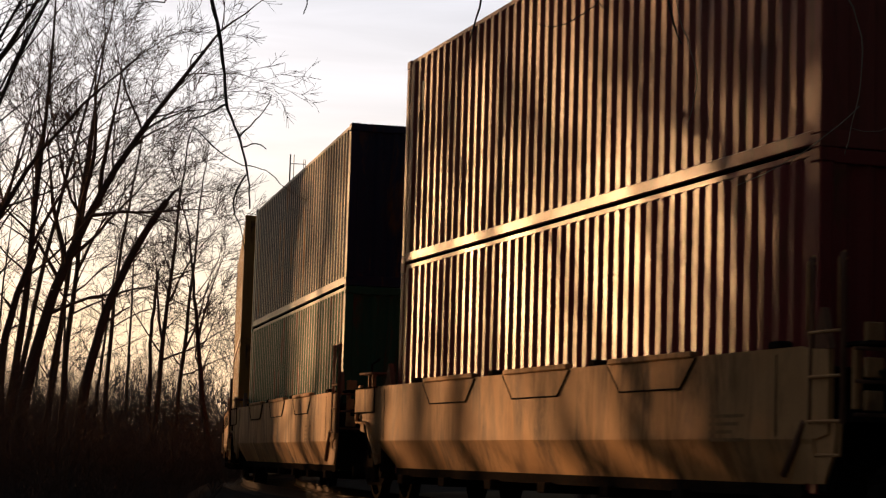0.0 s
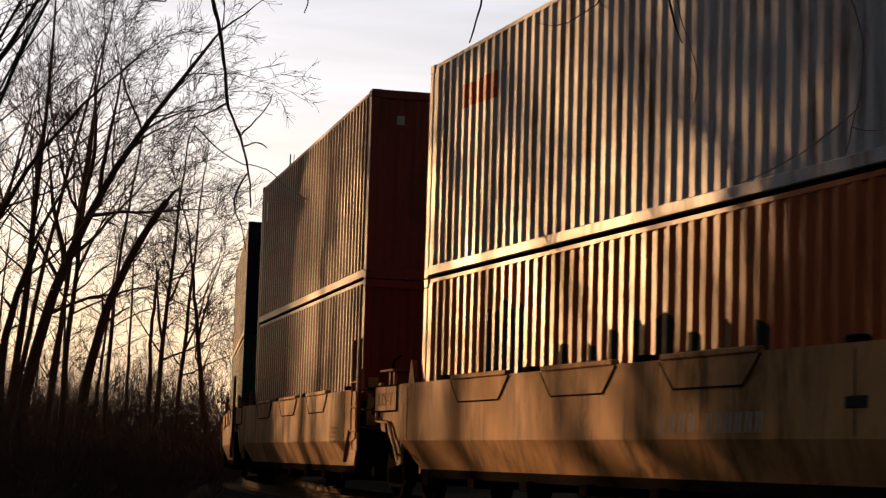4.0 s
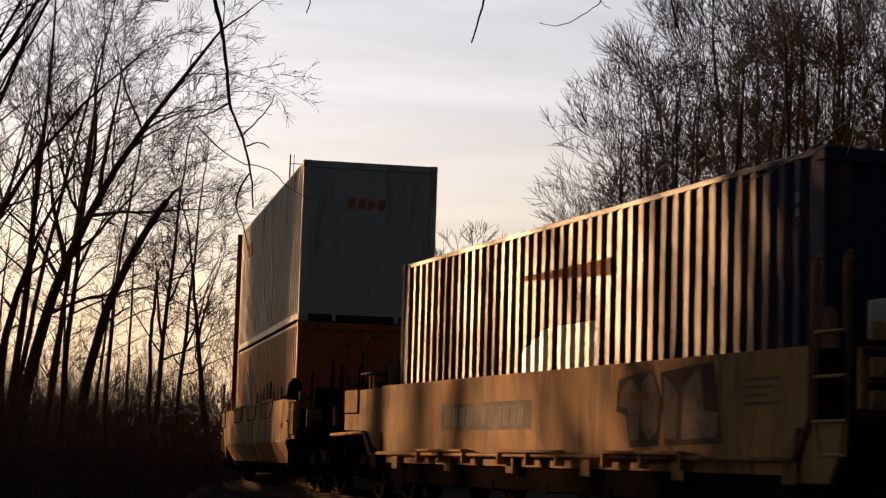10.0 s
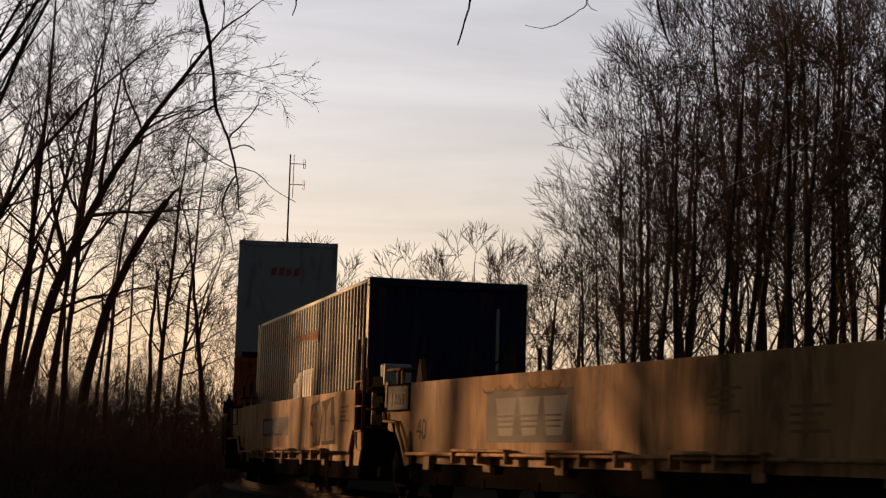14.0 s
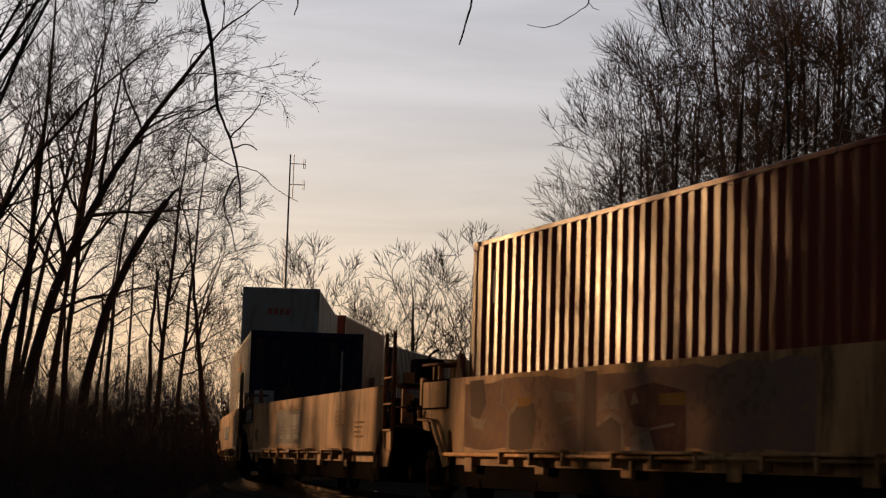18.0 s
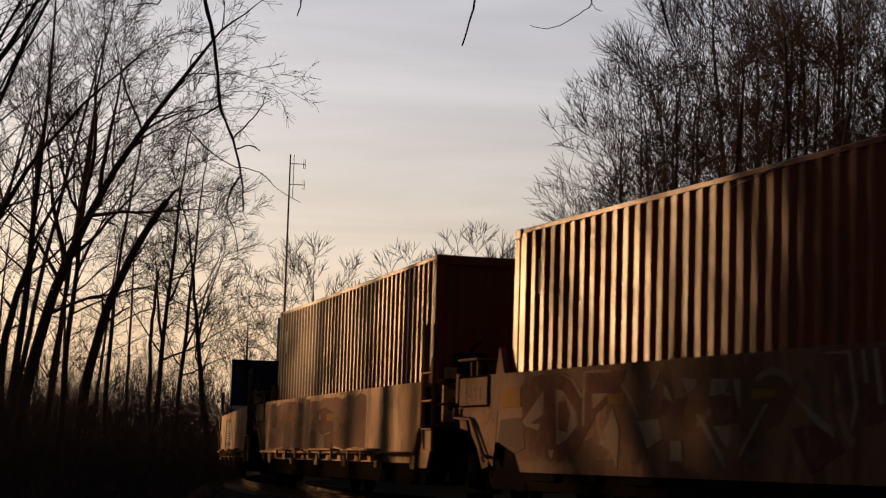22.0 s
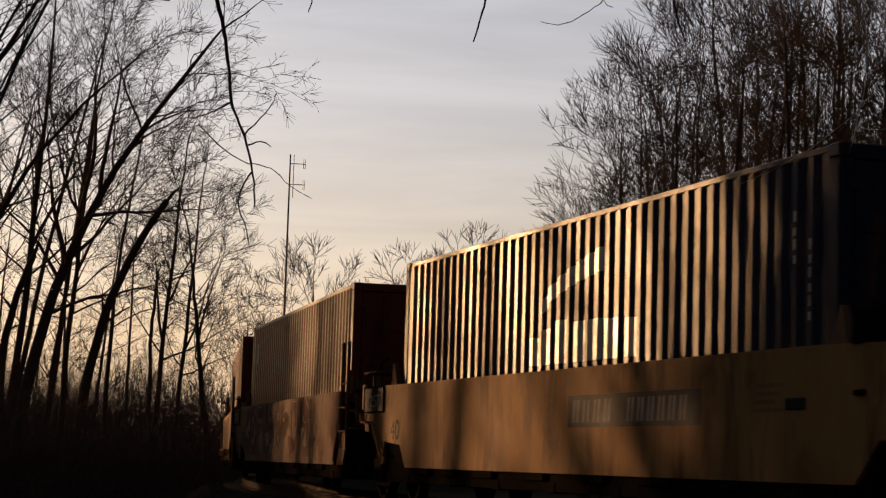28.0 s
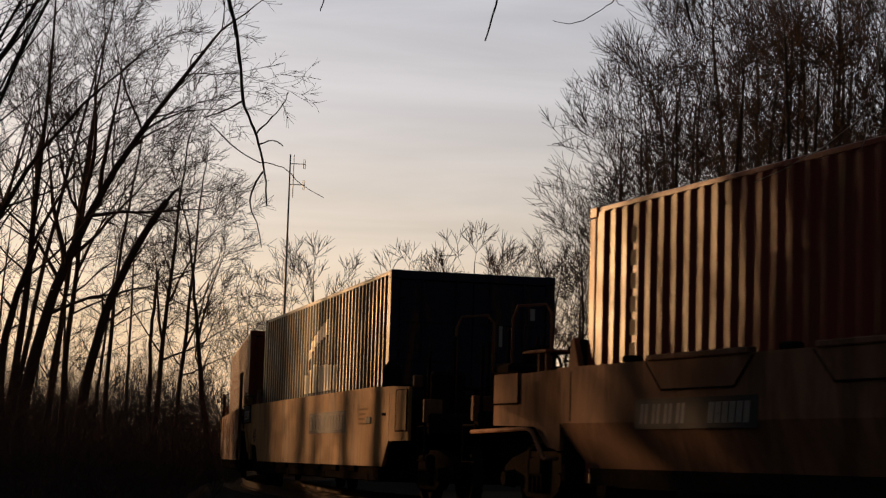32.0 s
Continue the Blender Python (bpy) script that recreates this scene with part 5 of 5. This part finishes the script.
variants = stock((40, 41, 42, 43), 3, height=15, r=0.12, limbs=13, first=0.45, limb_len=0.2, level=2, fine=0.5)
rng = random.Random(7)
for k in range(11):
    y = rng.uniform(74, 120)
    q = 0.245 - 0.135 * ((k + rng.random()) / 11)
    tree("slim bare tree in the depth of the wood", -y * q, y, *variants[rng.randrange(4)], WOOD_L, rng.uniform(0, 360), rng.uniform(0.45, 0.95) * (0.55 if q < 0.14 else 1.0))

# thicket inside the curve: steep dense branches from low down
thick = stock((71, 72, 73, 74, 75, 76), 3, height=15, r=0.14, limbs=12, first=0.26, limb_len=0.29, level=3, angle=(22, 52), twig=0.0105, wob=0.12, pull=(0, 0, 0.16), fine=0.58)
for k in range(30):
    y = rng.uniform(52, 82)
    q = 0.093 + 0.155 * ((k + rng.random() * 0.7) / 30) ** 1.05
    rise = 0.175 + 0.085 * min(1.0, max(0.0, (q - 0.08) / 0.075))
    tree("bare thicket tree with steep dense branches", q * y, y, *thick[rng.randrange(6)], WOOD_R, rng.uniform(0, 360), (y * rise + 1.4) / 15.5 * rng.uniform(0.88, 1.03))
for k in range(6):
    y = rng.uniform(50, 66)
    q = 0.070 + 0.05 * (k + rng.random() * 0.5) / 6
    tree("low bushy thicket tree at the edge of the wood", q * y, y, *thick[(k * 2) % 6], WOOD_R, rng.uniform(0, 360), (y * (0.115 + 0.9 * (q - 0.066)) + 1.4) / 15.5)
for k in range(5):
    y = rng.uniform(88, 120)
    q = 0.10 + 0.15 * (k + rng.random() * 0.6) / 5
    tree("bare tree at the back of the thicket", q * y, y, *thick[(k * 5) % 6], WOOD_R, rng.uniform(0, 360), rng.uniform(0.6, 0.9))

far = stock((91, 92, 93, 94), 3, height=16.3, r=0.36, limbs=13, first=0.13, limb_len=0.46, level=3, angle=(28, 60), twig=0.024, wob=0.08, pull=(0, 0, 0.12), fine=0.9)
for x, y, v, sz, tn in ((-11.0, 190, 0, 1.12, 0), (-18, 192, 1, 0.86, 60), (-2.6, 190, 2, 1.12, 120), (2.9, 190, 1, 1.2, 200), (6.5, 194, 3, 1.1, 300), (9.6, 190, 2, 1.14, 20), (13.5, 200, 0, 1.15, 90), (-6.8, 198, 3, 0.86, 250)):
    tree("distant bare tree with a rounded crown beyond the track", x, y, *far[v], WOOD_F, tn, sz)


def brush(name, label, count, place, seed, height, mat):
    """Upright dry stems past counting."""
    r = random.Random(seed)
    segs = []
    for _ in range(count):
        x, y = place(r)
        z = ground_z(x, y) - 0.2
        h = r.uniform(*height)
        p = Vector((x, y, z))
        d = Vector((r.gauss(0, 0.42), r.gauss(0, 0.42), 1)).normalized()
        rad = r.uniform(0.010, 0.022) * (2.0 if height[1] > 7 else 1.0)
        for k in range(4):
            d = (d + Vector((r.gauss(0, 0.24), r.gauss(0, 0.24), 0))).normalized()
            q = p + d * h / 4
            segs.append((*p, *q, rad, rad * 0.75))
            rad *= 0.75
            if k:
                for _ in range(3):
                    e = (d + Vector((r.gauss(0, 0.75), r.gauss(0, 0.75), 0.1))).normalized()
                    m = q + e * h * r.uniform(0.1, 0.22)
                    segs.append((*q, *m, rad * 0.7, 0.006))
                    e = (e + Vector((r.gauss(0, 0.6), r.gauss(0, 0.6), 0.1))).normalized()
                    segs.append((*m, *(m + e * h * r.uniform(0.08, 0.16)), 0.006, 0.004))
            p = q
    return tagged(new(name, tube_mesh(name, segs, 3, mat)), label, "undergrowth", kind="stuff")


def wood_floor(r):
    y = r.uniform(56, 100)
    return -y * r.uniform(0.098, 0.24), y


def far_floor(r):
    y = r.uniform(130, 230)
    return y * r.uniform(-0.24, 0.2), y


brush("undergrowth", "dense dark dry brush on the floor of the wood", 2500, wood_floor, 21, (0.5, 3.4), M_BRUSH)
brush("far_undergrowth", "distant dark scrub at the foot of the far trees", 900, far_floor, 22, (2.5, 6.5), M_BRUSH)

def thicket_floor(r):
    y = r.uniform(58, 105)
    return y * r.uniform(0.07, 0.26), y


brush("thicket_brush", "tall dry brush and saplings on the floor of the thicket", 900, thicket_floor, 25, (1.5, 5.5), M_BRUSH)


def distant_floor(r):
    y = r.uniform(108, 150)
    return -y * r.uniform(0.1, 0.24), y


brush("distant_wood", "hazy mass of distant leafless saplings", 1500, distant_floor, 24, (3.5, 8.0), M_BRUSH)


def trackside(r):
    s, off = r.uniform(36, 84), r.uniform(2.6, 6.5)
    x, y, z, h = track(s)
    return x - off * math.cos(h), y + off * math.sin(h)


# weeds added to hide and shade the sunlit ballast shoulder
brush("trackside_weeds", "low dead weeds along the foot of the ballast", 1000, trackside, 23, (0.4, 1.2), M_BRUSH)

# unseen wood added to block light: open sunward, closed beside and behind the camera
SUN_SIDE = Vector((math.cos(radians(SUN_AZ)), -math.sin(radians(SUN_AZ))))


def across(x, y):
    """How far a place lies to the right of the line through the camera towards the sun."""
    return x * SUN_SIDE.x + y * SUN_SIDE.y


def toward_sun(r, c0, c1, d0, d1):
    """A place on the sun's side, out of the view."""
    while True:
        c, d = r.uniform(c0, c1), r.uniform(d0, d1)
        x, y = c * SUN_SIDE.x - d * SUN_SIDE.y, c * SUN_SIDE.y + d * SUN_SIDE.x
        if x < -0.27 * y - 2 and not 14.2 < c < 15.25:          # gap kept among the unseen trees to shape a sunbeam on the track
            return x, y


# unseen trees placed to dapple the sun that reaches the train
lights = stock((51, 52, 53), 3, height=17, r=0.2, limbs=13, first=0.35, level=2, limb_len=0.24, twig=0.014, fine=0.5)
for k in range(16):
    x, y = toward_sun(rng, 15.3, 33, 38, 95)
    tree("unseen bare tree that dapples the sun on the train", x, y, *lights[rng.randrange(3)], WOOD_L, rng.uniform(0, 360), rng.uniform(0.8, 1.2))


def close_wood(r):
    while True:
        a, d = r.uniform(-180, 180), r.uniform(24, 62)
        x, y = d * math.sin(radians(a)), d * math.cos(radians(a))
        hidden = y < 8 or abs(x) > 0.27 * y + 4
        s_near = min((x - q[0]) ** 2 + (y - q[1]) ** 2 for q in WAY)
        if hidden and s_near > 36 and (across(x, y) < 13.8 or x > 0):
            return x, y


WAY = [track(-110 + 8 * k) for k in range(30)]


def woodland(name, label, count, seed, place):
    r = random.Random(seed)
    segs = []
    for _ in range(count):
        x, y = place(r)
        p, rad = Vector((x, y, ground_z(x, y) - 0.3)), r.uniform(0.05, 0.17)
        h = r.uniform(12, 24)
        d = Vector((r.gauss(0, 0.09), r.gauss(0, 0.09), 1)).normalized()
        for k in range(7):
            q = p + d * h / 7
            segs.append((*p, *q, rad, rad * 0.84))
            rad *= 0.84
            d = (d + Vector((r.gauss(0, 0.08), r.gauss(0, 0.08), 0))).normalized()
            for _ in range(3):
                e = (d + Vector((r.gauss(0, 0.8), r.gauss(0, 0.8), 0.2))).normalized()
                m = q + e * h * r.uniform(0.06, 0.13)
                segs.append((*q, *m, rad * 0.5, rad * 0.3))
                e = (e + Vector((r.gauss(0, 0.5), r.gauss(0, 0.5), 0.2))).normalized()
                segs.append((*m, *(m + e * h * r.uniform(0.05, 0.12)), rad * 0.3, 0.01))
            p = q
    return tagged(new(name, tube_mesh(name, segs, 3, M_BARK)), label, "woodland", kind="stuff")


# out of view: added to cut the sky light and shade the near track
woodland("woodland", "dense unseen wood added round the camera to block sky light", 1450, 31, close_wood)
woodland("shady_thicket", "dense unseen thicket that shades the nearer track", 340, 34, lambda r: toward_sun(r, 2.0, 14.2 - 1.2 * r.random() ** 2, 24, 75))
brush("blocking_brush", "dense unseen brush added to block low sky light", 1500, close_wood, 32, (3.0, 8.0), M_BRUSH)


def sunny_floor(r):
    return toward_sun(r, 14, 30, 26, 80)


def edge_floor(r):
    while True:
        c, d = r.uniform(24, 42), r.uniform(14, 55)
        x, y = c * SUN_SIDE.x - d * SUN_SIDE.y, c * SUN_SIDE.y + d * SUN_SIDE.x
        if x < -0.26 * y - 1.2:
            return x, y


# out of view: poles and brush added to shade the train farther along
woodland("edge_wood", "unseen young wood added to shade the far part of the train", 150, 36, edge_floor)
brush("tall_brush", "tall unseen brush added to shade the far part of the train", 700, edge_floor, 35, (2.5, 6.0), M_BRUSH)


# out of view: brush added to keep low sun off the train's underparts
brush("shading_brush", "unseen brush towards the low sun, added to shade the train's lower parts", 1000, sunny_floor, 33, (1.5, 4.5), M_BRUSH)


# ---- mast ----
mast = thing("antenna_mast", "thin dark antenna mast with two loop aerials", "mast", at=Matrix.Translation((-10.75, 140, ground_z(0, 140))))
part("pole", Mesh().tube([(0, 0, -0.5), (0, 0, 12), (0, 0, 22.2)], [0.12, 0.085, 0.045], 10), M_MAST, mast, smooth=True)
for zz in (20.1, 21.55):
    arm = part("aerial_arm", Mesh().tube([(0, 0, zz), (1.05, 0, zz)], 0.03, 6), M_MAST, mast)
    part("aerial_loop", Mesh().tube([(1.05, 0, zz - 0.32), (1.05, 0, zz + 0.32), (0.93, 0, zz + 0.32), (0.93, 0, zz - 0.32), (1.05, 0, zz - 0.32)], 0.022, 6), M_MAST, arm)
part("feeder", Mesh().tube([(0.25, 0, 19.2), (0.25, 0, 22.2)], 0.03, 6), M_MAST, mast)


# ---- the overhanging bough near the camera ----
near_tree = thing("bare_tree", "bare roadside tree whose bough hangs over the view", "tree", at=Matrix.Translation((2.6, 5.5, ground_z(0, 5.5))))
part("trunk", Mesh().tube([(0, 0, -0.3), (0.05, 0, 1.5), (0, 0.05, 3.2), (0.1, 0, 5.5), (0.05, 0.1, 8)], [0.2, 0.16, 0.14, 0.11, 0.05], 12), M_BARK, near_tree, smooth=True)
bough = thing("hanging_bough", "thin bare bough with drooping twigs swaying close by", "branch", at=Matrix.Translation((0, 5.5, 0)))
part("limb", Mesh().tube([(2.62, 0, 2.35), (1.9, 0.02, 2.16), (1.2, 0, 2.06), (0.4, -0.01, 2.03), (-0.3, 0, 2.0), (-0.95, 0, 1.955)], [0.05, 0.04, 0.03, 0.024, 0.018, 0.01], 8), M_BARK, bough, smooth=True)


def hanging_twig(line, r0, r1, bark=None):
    """A drooping twig in the upright plane of the bough, rounded and slightly knotted."""
    r = random.Random(len(line) * 7 + int(abs(line[0][0]) * 1000))
    pts = [Vector((x, 0, z)) for x, z in line]
    full = []
    for k in range(len(pts) - 1):
        a, b, c, d = pts[max(k - 1, 0)], pts[k], pts[k + 1], pts[min(k + 2, len(pts) - 1)]
        for u in (0, 0.33, 0.66):
            q = 0.5 * (2 * b + (c - a) * u + (2 * a - 5 * b + 4 * c - d) * u * u + (3 * b - a - 3 * c + d) * u ** 3)
            full.append(q + Vector((r.gauss(0, 0.0009), r.gauss(0, 0.004), r.gauss(0, 0.0009))))
    full.append(pts[-1])
    n = len(full)
    part("twig", Mesh().tube(full, [(r0 + (r1 - r0) * k / n) * r.uniform(0.85, 1.2) for k in range(n)], 7), bark or M_BARK, bough, smooth=True)


hanging_twig([(-0.697, 1.966), (-0.686, 1.824), (-0.676, 1.729), (-0.651, 1.636), (-0.645, 1.597), (-0.633, 1.527), (-0.624, 1.441), (-0.605, 1.395), (-0.582, 1.342), (-0.564, 1.280), (-0.552, 1.218), (-0.548, 1.154)], 0.006, 0.0022)
hanging_twig([(-0.624, 1.441), (-0.657, 1.420), (-0.688, 1.405), (-0.728, 1.390)], 0.003, 0.0012)
hanging_twig([(-0.585, 1.349), (-0.541, 1.397), (-0.512, 1.437), (-0.501, 1.469)], 0.0024, 0.0009)
hanging_twig([(-0.572, 1.323), (-0.538, 1.334), (-0.510, 1.319)], 0.0024, 0.0012)
hanging_twig([(-0.709, 1.376), (-0.653, 1.321), (-0.590, 1.279), (-0.535, 1.269), (-0.495, 1.251), (-0.453, 1.214), (-0.394, 1.182)], 0.002, 0.0008)
hanging_twig([(-0.562, 1.249), (-0.586, 1.202), (-0.592, 1.152), (-0.572, 1.107), (-0.557, 1.041)], 0.0028, 0.0012)
hanging_twig([(0.075, 2.000), (0.071, 1.849), (0.061, 1.754), (0.048, 1.691), (0.030, 1.627)], 0.0044, 0.0018)
hanging_twig([(-0.402, 1.984), (-0.410, 1.786), (-0.415, 1.722), (-0.423, 1.694)], 0.0028, 0.0012)
hanging_twig([(0.422, 2.019), (0.371, 1.859), (0.382, 1.762), (0.359, 1.736), (0.314, 1.703), (0.260, 1.682), (0.213, 1.690)], 0.0019, 0.0008)
hanging_twig([(0.379, 1.765), (0.393, 1.740), (0.410, 1.737)], 0.0011, 0.0007)
hanging_twig([(0.523, 2.023), (0.555, 1.850), (0.571, 1.771), (0.589, 1.701), (0.612, 1.647)], 0.0046, 0.0019)
hanging_twig([(1.021, 2.047), (1.058, 1.819), (1.087, 1.741), (1.107, 1.648), (1.098, 1.522), (1.076, 1.420), (1.062, 1.357)], 0.0028, 0.0013, M_TWIG_LIT)
hanging_twig([(1.099, 1.491), (1.061, 1.451), (0.985, 1.386), (0.886, 1.320), (0.771, 1.262)], 0.0019, 0.0009, M_TWIG_LIT)
hanging_twig([(1.307, 1.482), (1.196, 1.440), (1.138, 1.422), (1.076, 1.431)], 0.0019, 0.0009, M_TWIG_LIT)
hanging_twig([(0.585, 2.028), (0.595, 1.772), (0.624, 1.663), (0.657, 1.554), (0.637, 1.437)], 0.0019, 0.0009, M_TWIG_LIT)
hanging_twig([(-0.736, 1.965), (-0.788, 1.741), (-0.841, 1.716), (-0.887, 1.707)], 0.0028, 0.0009)

# ---- ties, piece by piece ----
tie_mesh = Mesh().box(-1.3, -0.115, -0.36, 1.3, 0.115, -0.174, 0.012).data("tie", M_TIE)
for k in range(230):
    s = 8 + k * 0.55
    ob = part("tie", tie_mesh, M_TIE, permanent_way)
    x, y, z, h = track(s)
    ob.matrix_basis = pose(x, y, z, 0, 0, -math.degrees(h) + random.uniform(-1, 1))


# ---- all that moves ----
def motions():
    times = [0, 0.5] + list(range(1, 33))
    for ob, s, z, span in MOVING:
        walk(ob, [(t, on_track(s + gone(t), z, span)) for t in times])
    turns = [32 * k / 170 for k in range(171)]
    for b in bogies:
        for ws in [o for o in b.children if o.name.startswith("wheelset")]:
            y = ws.location.y
            walk(ws, [(t, pose(0, y, 0.42, -math.degrees(gone(t) / 0.42), 0, 0)) for t in turns])
    # the bough sways in the wind: seconds, then sideways and upward shift in millimetres
    sway = [(0, 21, 3), (1, 14, 3), (2, 17, 4), (3, 17, 4), (5.5, 35, 9), (6, 29, 8), (7, 49, 12), (7.5, 35, 15), (8.5, 43, 15), (9, 35, 10), (9.5, 21, 5), (10, 29, 6), (11, -5, 0),
            (11.5, 3, 0), (12.5, -9, 0), (13, 0, 0), (14, -9, -2), (17, -6, 0), (19, -2, 0), (21, 3, -1), (22.5, 5, -3), (23, 12, 0), (23.5, 5, -6), (25.5, 5, -5), (27.5, 29, 6), (28, 34, 9), (28.5, 58, 18),
            (29, 75, 20), (29.5, 78, 8), (30.5, 53, 10), (31, 52, 3), (32, 66, 13)]
    walk(bough, [(t, pose(dx / 1000, 5.5, dz / 1000)) for t, dx, dz in sway])


motions()
